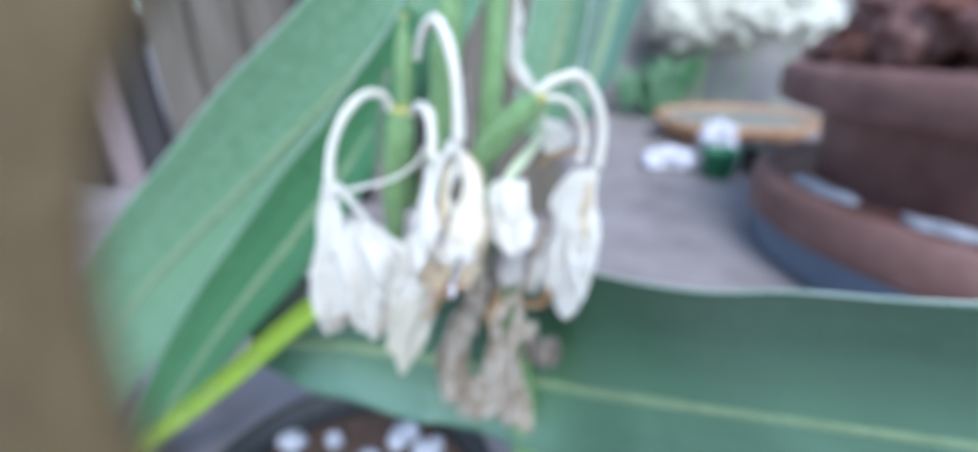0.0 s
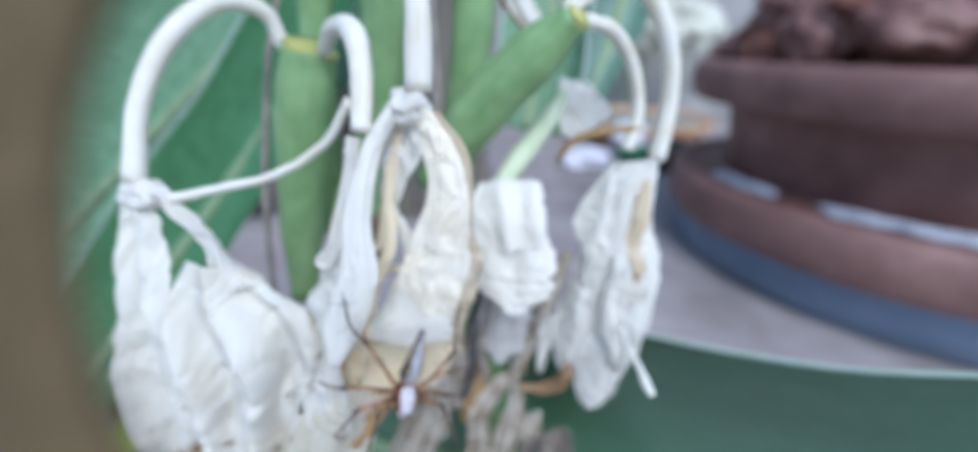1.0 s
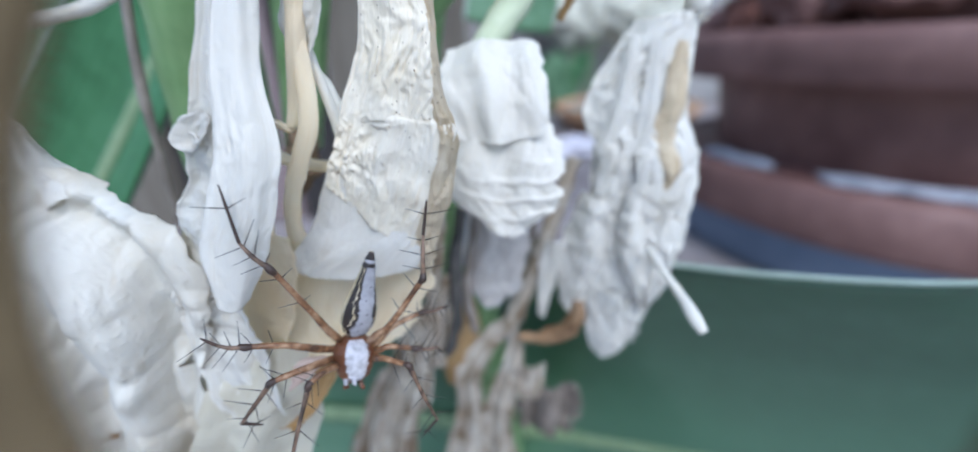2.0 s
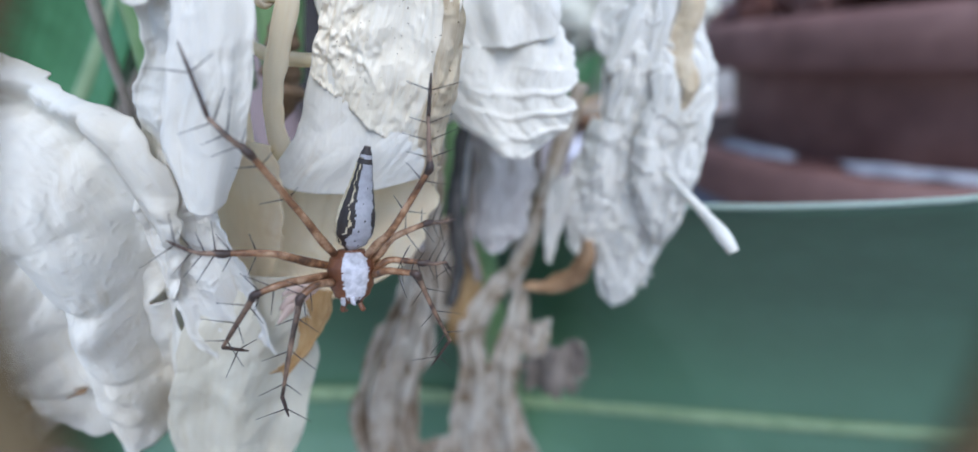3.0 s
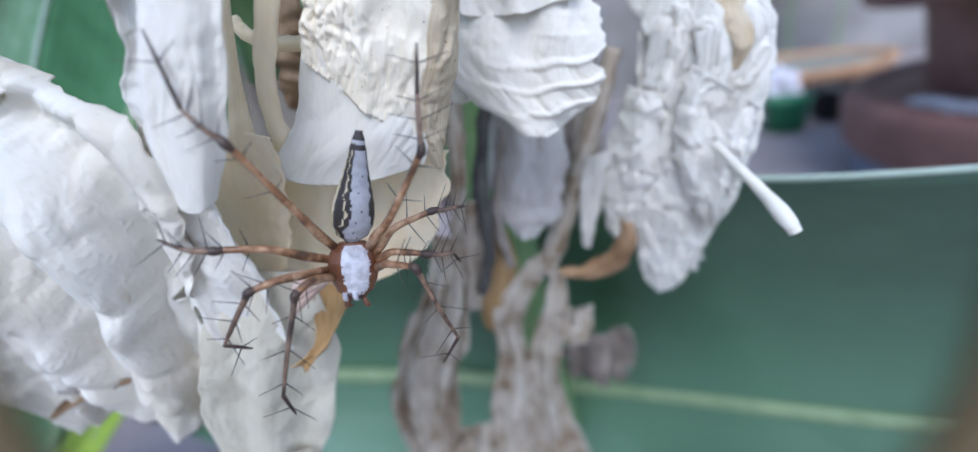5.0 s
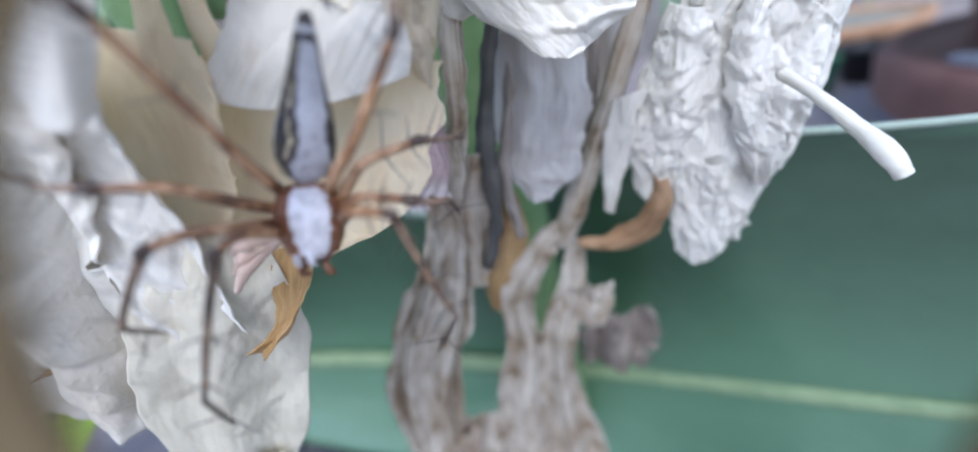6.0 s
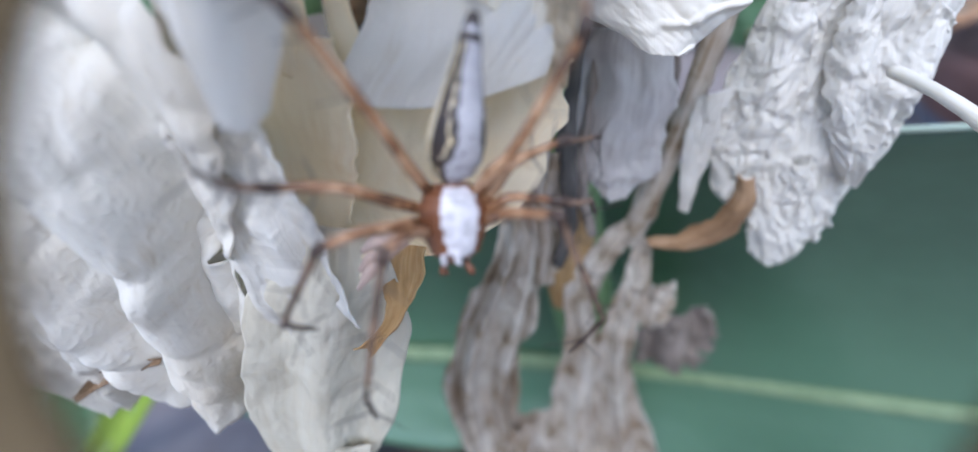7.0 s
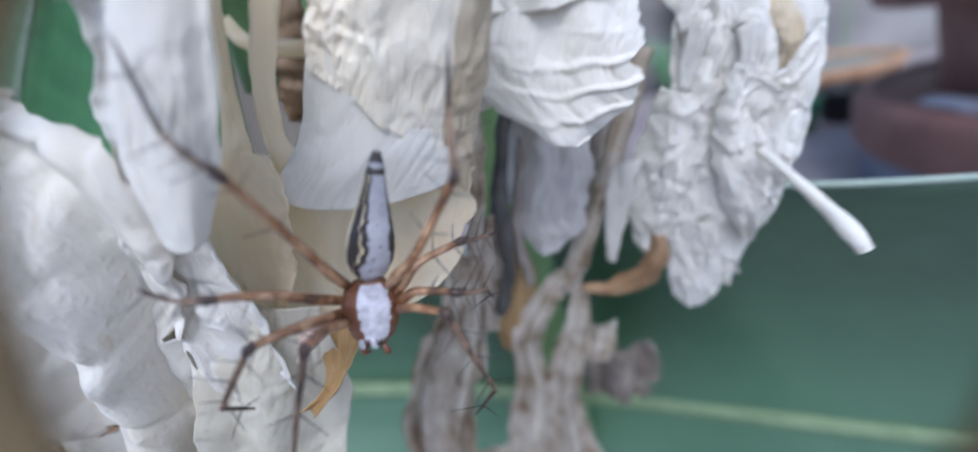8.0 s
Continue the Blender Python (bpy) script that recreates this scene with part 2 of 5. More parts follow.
BLOOM = rough_mat("cream_bloom", [(0.3, (0.50, 0.49, 0.40)), (0.7, (0.70, 0.69, 0.60))], 40, 0.8, 0.4, 0.003)
CLOTH = rough_mat("white_cloth", [(0.3, (0.66, 0.64, 0.74)), (0.7, (0.84, 0.83, 0.88))], 40, 0.8, 0.4, 0.003)
GREENP = rough_mat("green_plastic", [(0.3, (0.015, 0.13, 0.06)), (0.7, (0.04, 0.24, 0.11))], 20, 0.45, 0.2, 0.002)
BLACKP = rough_mat("black_plastic", [(0.3, (0.010, 0.011, 0.012)), (0.7, (0.03, 0.033, 0.036))], 20, 0.5, 0.3, 0.002)
PALE = rough_mat("limewash", [(0.3, (0.20, 0.19, 0.185)), (0.6, (0.34, 0.325, 0.315))], 6, 0.9, 0.5, 0.01)
BOARD = rough_mat("old_board", [(0.3, (0.075, 0.062, 0.048)), (0.5, (0.135, 0.115, 0.09)), (0.7, (0.20, 0.175, 0.145))], 6, 0.85, 0.5, 0.003, stretch=(6, 6, 0.6))
BOARD_D = rough_mat("dark_board", [(0.3, (0.015, 0.013, 0.013)), (0.7, (0.05, 0.043, 0.042))], 6, 0.85, 0.5, 0.003, stretch=(6, 6, 0.6))
BOARD_P = rough_mat("pinkish_board", [(0.3, (0.17, 0.12, 0.12)), (0.7, (0.33, 0.26, 0.26))], 6, 0.85, 0.5, 0.003, stretch=(6, 6, 0.6))
SOIL = rough_mat("soil", [(0.3, (0.035, 0.022, 0.016)), (0.7, (0.12, 0.075, 0.055))], 40, 0.95, 0.9, 0.01)
STONE = rough_mat("pebble", [(0.3, (0.26, 0.27, 0.31)), (0.7, (0.50, 0.51, 0.56))], 60, 0.7, 0.3, 0.002)

# ---- builders ----
PLANT = []


def cm(p):
    return Vector(p) * 0.01


def thing(name, base, label, category, group="", sways=True):
    ob = new(name)
    ob.empty_display_size = 0.01
    ob.location = cm(base)
    tagged(ob, label, category, group)
    if sways:
        PLANT.append(ob)
    return ob


def root_of(ob):
    while ob.parent:
        ob = ob.parent
    return ob


def put(name, verts, faces, material, parent, label="", uv=None, smooth=True, slots=None):
    """One mesh under a thing or a part, given in world metres."""
    off = root_of(parent).location
    me = bpy.data.meshes.new(name)
    me.from_pydata([tuple(Vector(v) - off) for v in verts], [], faces)
    for m in material if isinstance(material, (list, tuple)) else [material]:
        me.materials.append(m)
    if smooth:
        me.polygons.foreach_set("use_smooth", [True] * len(faces))
    if slots:
        me.polygons.foreach_set("material_index", slots)
    if uv:
        layer = me.uv_layers.new(name="UVMap")
        for lp in me.loops:
            layer.data[lp.index].uv = uv[lp.vertex_index]
    me.update()
    ob = new(name, me)
    ob.parent = parent
    if label:
        tagged(ob, label)
    return ob


def spline(points, n):
    """n + 1 places along a smooth curve through the points."""
    p = [Vector(q) for q in points]
    p = [2 * p[0] - p[1], *p, 2 * p[-1] - p[-2]]
    out = []
    for i in range(n + 1):
        s = i / n * (len(p) - 3)
        k = min(int(s), len(p) - 4)
        t = s - k
        a, b, c, d = p[k : k + 4]
        out.append(0.5 * (2 * b + (c - a) * t + (2 * a - 5 * b + 4 * c - d) * t * t + (3 * b - a - 3 * c + d) * t**3))
    return out


def along(values, s):
    x = s * (len(values) - 1)
    k = min(int(x), len(values) - 2)
    f = x - k
    f = f * f * (3 - 2 * f)
    return values[k] * (1 - f) + values[k + 1] * f


def tube(name, points, radii, material, parent, label="", n=40, sides=12, wobble=0.0, seed=0, flat=1.0):
    """A round stem through places in centimetres, closed at both ends."""
    path = spline([cm(p) for p in points], n)
    verts, uv, faces = [], [], []
    up = Vector((0.13, -0.9, 0.31)).normalized()
    for i, p in enumerate(path):
        t = (path[min(i + 1, n)] - path[max(i - 1, 0)]).normalized()
        side = t.cross(up).normalized()
        nor = side.cross(t)
        up = nor
        r = along(radii, i / n) * 0.01
        for k in range(sides):
            a = 2 * math.pi * k / sides
            d = side * math.cos(a) + nor * math.sin(a) * flat
            w = 1 + wobble * noise.noise(Vector((i * 0.35, math.cos(a) * 1.3, math.sin(a) * 1.3 + seed * 7.7)))
            verts.append(p + d * r * w)
            uv.append((i / n, k / sides))
    for i in range(n):
        for k in range(sides):
            faces.append((i * sides + k, i * sides + (k + 1) % sides, (i + 1) * sides + (k + 1) % sides, (i + 1) * sides + k))
    verts += [path[0], path[n]]
    uv += [(0, 0.5), (1, 0.5)]
    for k in range(sides):
        faces.append((len(verts) - 2, (k + 1) % sides, k))
        faces.append((len(verts) - 1, n * sides + k, n * sides + (k + 1) % sides))
    return put(name, verts, faces, material, parent, label, uv)


def sheet(name, points, widths, material, parent, label="", seed=0, cup=0.0, fold=0.0, folds=2.0, crumple=0.03, ragged=0.14, twist=(0, 0), face=(0.0, -0.93, 0.36), n=90, m=40, thick=0.012, grain=1.0, stria=0.009, lower=None, margin=None, curl=0.35):
    """A petal or leaf: a strip along a spine, with cupping, folds, crumples, an uneven edge and thickness; sizes in centimetres."""
    path = spline([cm(p) for p in points], n)
    face = Vector(face).normalized()
    uv, grid = [], []
    span = sum((path[k + 1] - path[k]).length for k in range(n))
    for i, p in enumerate(path):
        s = i / n
        t = (path[min(i + 1, n)] - path[max(i - 1, 0)]).normalized()
        side = t.cross(face).normalized()
        nor = side.cross(t).normalized()
        turn = Matrix.Rotation(radians(twist[0] + (twist[1] - twist[0]) * s), 3, t)
        side, nor = turn @ side, turn @ nor
        w = along(widths, s) * 0.01
        row = []
        for k in range(m + 1):
            v = 2 * k / m - 1
            edge = 1 + ragged * noise.noise(Vector((s * 9, math.copysign(3, v) + seed * 3.1, 0.5))) + 0.5 * ragged * noise.noise(Vector((s * 31, math.copysign(5, v) + seed * 1.7, 0.5)))
            a = v * (edge if abs(v) > 0 else 1)
            if lower and v > 0:
                a *= along(lower, s)
            lift = cup * w * ((a * a if lower else v * v) - 0.4)
            lift += fold * w * math.sin(folds * math.pi * v + 2.2 * noise.noise(Vector((s * 2.1, seed * 5.3, 1.0))) + seed)
            q = p + side * (w * a) + nor * lift
            c = Vector((v * w * 330 + seed * 3.7, s * span * 230, seed)) * grain
            c2 = Vector((v * 1.6 * grain, s * 2.4 * grain, seed * 2.3))
            bend = 0.6 * noise.noise(c * 0.6 + Vector((5, 1, 2)))
            warp = c + Vector((bend, 0.5 * bend, 0.3 * bend))
            c3 = Vector((v * w * 1500 + 3.0 * bend, s * span * 420, seed * 1.1))
            crease = 0.75 - 2.2 * abs(noise.noise(warp * 0.9)) + 0.5 * (0.75 - 2.2 * abs(noise.noise(warp * 2.1 + Vector((7, 3, 1)))))
            q = q + nor * 0.01 * crumple * (0.85 * noise.noise(c2) + 0.35 * noise.noise(c) + 0.55 * crease)
            fine = 0.8 - 2.2 * abs(noise.noise(warp * 4.3 + Vector((2, 8, 4))))
            patch = max(0.0, min(1.0, 0.45 + 1.6 * noise.noise(c * 0.7 + Vector((4, 4, 8)))))
            q = q + nor * 0.01 * stria * patch * (1.3 * noise.noise(c3) + 1.3 * fine + 0.5 * noise.noise(c * 9.0))
            q = q + side * 0.01 * crumple * 0.5 * noise.noise(c * 1.3 + Vector((9, 9, 9)))
            if ragged > 0.05:
                q = q + t * (w * 0.3 * s**5 * (0.9 * noise.noise(Vector((v * 3.1, seed * 1.9, 2.5))) + 0.5 * noise.noise(Vector((v * 9, seed, 7.5))) - 0.5 * v * v))
                q = q + nor * (curl * w * max(0.0, abs(v) - 0.72) ** 2 * 12 * noise.noise(Vector((s * 5.5, math.copysign(2, v), seed * 1.3))))
            row.append(q)
            uv.append((s, k / m))
        grid.append(row)
    verts = [q for row in grid for q in row]
    faces = []
    for i in range(n):
        for k in range(m):
            a = i * (m + 1) + k
            faces.append((a, a + 1, a + m + 2, a + m + 1))
    ob = put(name, verts, faces, material, parent, label, uv)
    if margin:
        rim = [row[0] * 100 for row in grid[:: max(1, n // 16)]]
        tube("margin", rim, [0.05, 0.05], margin, ob, "thin pale leaf margin", n=60, sides=6)
    if thick:
        so = ob.modifiers.new("thickness", "SOLIDIFY")
        so.thickness, so.offset = thick * 0.01, 0.0
    return ob


def web(name, left, right, material, parent, label="", seed=0, bulge=0.0, fold=0.0, folds=2.0, crumple=0.05, cells=0.03, size=0.4, stria=0.006, crease=0.02, fine=1.0, ripple=0.0, ripples=4.0, n=100, m=60, ragged=0.1, tail=0.0, thick=0.012):
    """A withered membrane between two edges, with pleats, crumples, puckered cells and a ragged rim; sizes in centimetres."""
    one, two = (spline([Vector(p) for p in side], n) for side in (left, right))
    off = Vector((seed * 3.17, seed * 1.71, seed * 0.37))
    rows, uv = [], []
    length = 0.0
    for i in range(n + 1):
        s = i / n
        a, b = one[i], two[i]
        t = ((one[min(i + 1, n)] + two[min(i + 1, n)]) - (one[max(i - 1, 0)] + two[max(i - 1, 0)]))
        step = t.length * (0.25 if 0 < i < n else 0.5)
        length += step
        t.normalize()
        wide = (b - a).length
        out = (b - a).cross(t).normalized()
        if out.y > 0:
            out = -out
        row = []
        for k in range(m + 1):
            v = k / m
            trim = ragged * (noise.noise(Vector((s * 7, 3.0, seed))) + 0.35 * noise.noise(Vector((s * 19, 8.0, seed))))
            trim2 = ragged * (noise.noise(Vector((s * 7, 13.0, seed))) + 0.35 * noise.noise(Vector((s * 19, 18.0, seed))))
            x = v + trim * (1 - v) ** 3 - trim2 * v**3
            side = 2 * x - 1
            q = a.lerp(b, x)
            c = Vector((x * wide, length, 0)) / size + off
            bend = Vector((noise.noise(c * 0.8), noise.noise(c * 0.8 + Vector((9, 2, 5))), 0)) * 0.6
            d = noise.voronoi(Vector((c.x * 1.1, c.y * 0.75, seed * 1.0)) + bend, distance_metric="DISTANCE")[0]
            d2 = noise.voronoi(Vector((c.x * 2.7, c.y * 1.9, seed * 2.0)) + bend * 1.5, distance_metric="DISTANCE")[0]
            pucker = min(0.45, d[1] - d[0]) - 0.2 + 0.45 * (min(0.4, d2[1] - d2[0]) - 0.15)
            lift = bulge * (1 - side * side)
            lift += fold * wide * math.sin(folds * math.pi * side + 1.8 * noise.noise(Vector((s * 2.3, seed * 5.3, 1.0))) + 2.5 * noise.noise(Vector((s * 1.1, side, seed))) + seed) * (0.4 + 0.6 * min(1.0, 4 * s))
            lift += crumple * (0.9 * noise.noise(c * 0.45) + 0.5 * noise.noise(c * 1.3 + bend))
            lift += cells * 2.0 * pucker
            patch = max(0.0, min(1.0, 0.5 + 1.5 * noise.noise(c * 0.5 + Vector((4, 4, 8)))))
            lift += stria * patch * (1.3 * noise.noise(Vector((x * wide * 22 + bend.x * 2, length * 4, seed))) + 0.8 * noise.noise(Vector((x * wide * 40, length * 14, seed))))
            g = Vector((x * wide * 4.2 * fine + 1.1 * bend.x, length * 1.7 * fine + 1.1 * bend.y, seed * 1.3))
            sharp = 0.7 - 2.4 * abs(noise.noise(g)) + 0.5 * (0.7 - 2.4 * abs(noise.noise(g * 2.3 + Vector((3, 7, 1)))))
            lift += crease * sharp * (0.35 + 0.65 * patch)
            if ripple:
                zone = max(0.0, min(1.0, 1.4 * v - 0.2)) * max(0.0, min(1.0, 3 * s - 0.9))
                wave = math.sin(ripples * 2 * math.pi * (s + 0.06 * side * side + 0.05 * noise.noise(c)))
                lift += ripple * zone * (1.6 * max(0.0, wave) ** 3 - 0.3)
            q = q + out * lift
            q = q + (b - a).normalized() * (0.35 * crumple * noise.noise(c * 1.1 + Vector((9, 9, 9))))
            end = max(0.0, (s - 0.6) / 0.4) ** 2
            q = q + t * (end * (tail * (1 - side * side) + ragged * wide * 0.35 * (noise.noise(Vector((x * 4.0, seed * 1.9, 2.5))) + 0.6 * noise.noise(Vector((x * 13.0, seed, 7.5))))))
            q = q + out * (0.5 * cells + 0.02) * max(0.0, abs(side) - 0.8) * 4 * noise.noise(Vector((s * 8, math.copysign(2, side), seed * 1.3)))
            row.append(q * 0.01)
            uv.append((s, v))
        rows.append(row)
    faces = []
    for i in range(n):
        for k in range(m):
            j = i * (m + 1) + k
            faces.append((j, j + 1, j + m + 2, j + m + 1))
    ob = put(name, [q for row in rows for q in row], faces, material, parent, label, uv)
    so = ob.modifiers.new("thickness", "SOLIDIFY")
    so.thickness, so.offset = thick * 0.01, 0.0
    return ob


def lathe(name, profile, centre, material, parent, label="", sides=64, arc=(0, 360), wobble=0.0):
    """A turned body: profile of (radius, height) in centimetres about an upright axis."""
    verts, faces = [], []
    count = sides + (0 if arc == (0, 360) else 1)
    for r, h in profile:
        for k in range(count):
            a = radians(arc[0] + (arc[1] - arc[0]) * k / sides)
            w = 1 + wobble * noise.noise(Vector((math.cos(a) * 2, math.sin(a) * 2, h * 0.4)))
            verts.append(cm((centre[0] + r * w * math.cos(a), centre[1] + r * w * math.sin(a), centre[2] + h)))
    for i in range(len(profile) - 1):
        for k in range(sides):
            j = (k + 1) % count
            faces.append((i * count + k, i * count + j, (i + 1) * count + j, (i + 1) * count + k))
    return put(name, verts, faces, material, parent, label)


def lump(name, centre, radii, material, parent, label="", seed=0, rough=0.25, scale=1.5, rot=0.0):
    """A rounded, uneven body in centimetres."""
    bm = bmesh.new()
    bmesh.ops.create_icosphere(bm, subdivisions=4, radius=1.0)
    turn = Matrix.Rotation(radians(rot), 3, "Z")
    verts = []
    for v in bm.verts:
        k = 1 + rough * noise.noise(v.co * scale + Vector((seed * 3.3, 0, 0))) + rough * 0.4 * noise.noise(v.co * scale * 3 + Vector((seed * 1.3, 4, 0)))
        verts.append(cm(turn @ Vector((v.co.x * radii[0] * k, v.co.y * radii[1] * k, v.co.z * radii[2] * k)) + Vector(centre)))
    faces = [tuple(v.index for v in f.verts) for f in bm.faces]
    bm.free()
    return put(name, verts, faces, material, parent, label)


def block(name, lo, hi, material, parent, label="", bevel=0.4):
    bm = bmesh.new()
    bmesh.ops.create_cube(bm, size=1.0)
    for v in bm.verts:
        v.co = Vector(((lo[i] + hi[i]) / 2 + v.co[i] * (hi[i] - lo[i]) for i in range(3)))
    bmesh.ops.bevel(bm, geom=bm.edges[:], offset=bevel, segments=2, affect="EDGES")
    verts, faces = [cm(v.co) for v in bm.verts], [tuple(v.index for v in f.verts) for f in bm.faces]
    bm.free()
    return put(name, verts, faces, material, parent, label, smooth=False)


# ---- the yard ----
def yard():
    n = 60
    verts, faces = [], []
    for i in range(n + 1):
        for k in range(n + 1):
            x, y = ((2 * q / n - 1) for q in (i, k))
            x, y = x * abs(x) ** 2 * 60, y * abs(y) ** 2 * 60
            h = 0.006 * noise.noise(Vector((x * 3, y * 3, 0))) if abs(x) < 3 and abs(y) < 3 else 0
            verts.append((x, y, h))
    for i in range(n):
        for k in range(n):
            a = i * (n + 1) + k
            faces.append((a, a + n + 1, a + n + 2, a + 1))
    me = bpy.data.meshes.new("ground")
    me.from_pydata(verts, [], faces)
    me.materials.append(CONCRETE)
    tagged(new("ground", me), "grey weathered concrete yard floor", "ground", kind="structure")


def fence():
    """Old upright boards behind the leaves."""
    random.seed(4)
    rail = thing("fence", (-60, 66, 0), "old weathered board fence of grey and dark uprights behind the plant", "fence", sways=False)
    x = -190.0
    tones = [BOARD, BOARD, BOARD_D, BOARD_P, BOARD_D, BOARD]
    i = 0
    while x < -7:
        w = random.uniform(7, 12)
        put_y = 62 + random.uniform(-1.5, 1.5) + 0.10 * (x + 190) / 10
        block("board", (x, put_y, 0), (x + w - 0.8, put_y + 2.2, 150 + random.uniform(-8, 8)), tones[i % 6], rail)
        x += w
        i += 1
    block("rail", (-190, 66, 30), (-7, 69, 36), BOARD_D, rail)
    block("rail", (-190, 66, 105), (-7, 69, 111), BOARD_D, rail)


def far_wall():
    w = thing("wall_back", (60, 190, 0), "stained grey plastered garden wall", "wall", sways=False)
    tagged(w, kind="structure")
    block("wall", (-220, 190, 0), (320, 205, 190), PALE, w)


def planter():
    c = (58.2, 54.4, 0.0)
    t = thing("tiered_planter", c, "large two-tiered brown planter with broad rounded rims and bare soil", "planter", sways=False)
    lathe("lower_rim", [(28, 5.6), (30.4, 5.8), (31, 6.6), (31.2, 10.8), (30.6, 11.8), (29.4, 12.1), (28, 11.6), (27, 10.4)], c, BROWN_R, t, wobble=0.012, sides=120)
    lathe("lower_shelf", [(28.4, 11.2), (25, 11.6), (18, 11.8)], c, BROWN, t, sides=96)
    lathe("upper_bowl", [(23.0, 11.0), (23.4, 14), (24.0, 18), (24.4, 21.8)], c, BROWN, t, wobble=0.012, sides=120)
    lathe("upper_rim", [(24, 21.4), (29.4, 21.4), (30.2, 22.0), (30.5, 25.4), (29.9, 26.6), (28.8, 26.8), (27.8, 25.9), (27.4, 22)], c, BROWN_R, t, wobble=0.014, sides=120)
    lathe("soil_bed", [(28.4, 24.0), (18, 26.5), (0.1, 28)], c, SOIL, t, wobble=0.05)
    random.seed(7)
    for i in range(84):
        a, r = (random.uniform(1.2, 5.6), random.uniform(2, 25)) if i < 60 else (random.uniform(2.0, 4.0), random.uniform(14, 25))
        layer = i % 3 if i < 60 else 1 + i % 3
        p = (c[0] + r * math.cos(a), c[1] + r * math.sin(a), 26.5 + layer * 4.0 * (1 - r / 40) + random.uniform(-0.8, 0.8))
        b = thing("brick_piece", p, "broken reddish brown brick piece heaped on planter soil", "brick", "brick pieces", sways=False)
        lump("piece", p, (random.uniform(3, 5.5), random.uniform(2.5, 4.5), random.uniform(2.4, 3.6)), BROWN if i % 4 else CLAY_D, b, seed=i, rough=0.45, rot=random.uniform(0, 180))
    random.seed(9)
    for i, a in enumerate((3.30, 3.42, 3.85, 4.0, 4.15, 4.3)):
        p = (c[0] + 27.6 * math.cos(a), c[1] + 27.6 * math.sin(a), 12.3)
        b = thing("plaster_flake", p, "flat pale plaster flake lying on planter ledge", "plaster", "plaster flakes", sways=False)
        lump("flake", p, (1.2, 3.6, 0.5), STONE, b, seed=i, rough=0.4, rot=math.degrees(a))
    d = thing("basin", (c[0], c[1], 0), "faded blue plastic basin under the brown planter", "basin", sways=False)
    lathe("wall", [(20, 0), (28.6, 0.2), (29.4, 1.0), (29.9, 4.6)], c, BLUE, d, sides=96)
    lathe("rolled_rim", [(29.9, 4.6), (30.4, 4.8), (30.5, 5.4), (30.2, 5.9), (29.2, 6.0), (27, 6.0)], c, BLUE, d, sides=96)


def dish():
    c = (45.4, 138.0, 0.0)
    t = thing("clay_dish", c, "shallow round terracotta dish filled with mossy soil", "dish", sways=False)
    lathe("bowl", [(14, 0), (17.4, 1.0), (22.0, 5.4), (22.8, 7.2), (22.1, 7.7), (21.0, 7.2), (20.4, 6.0)], c, CLAY, t, wobble=0.01)
    lathe("soil", [(20.7, 6.2), (9, 6.8), (0.1, 7.0)], c, MOSS, t)


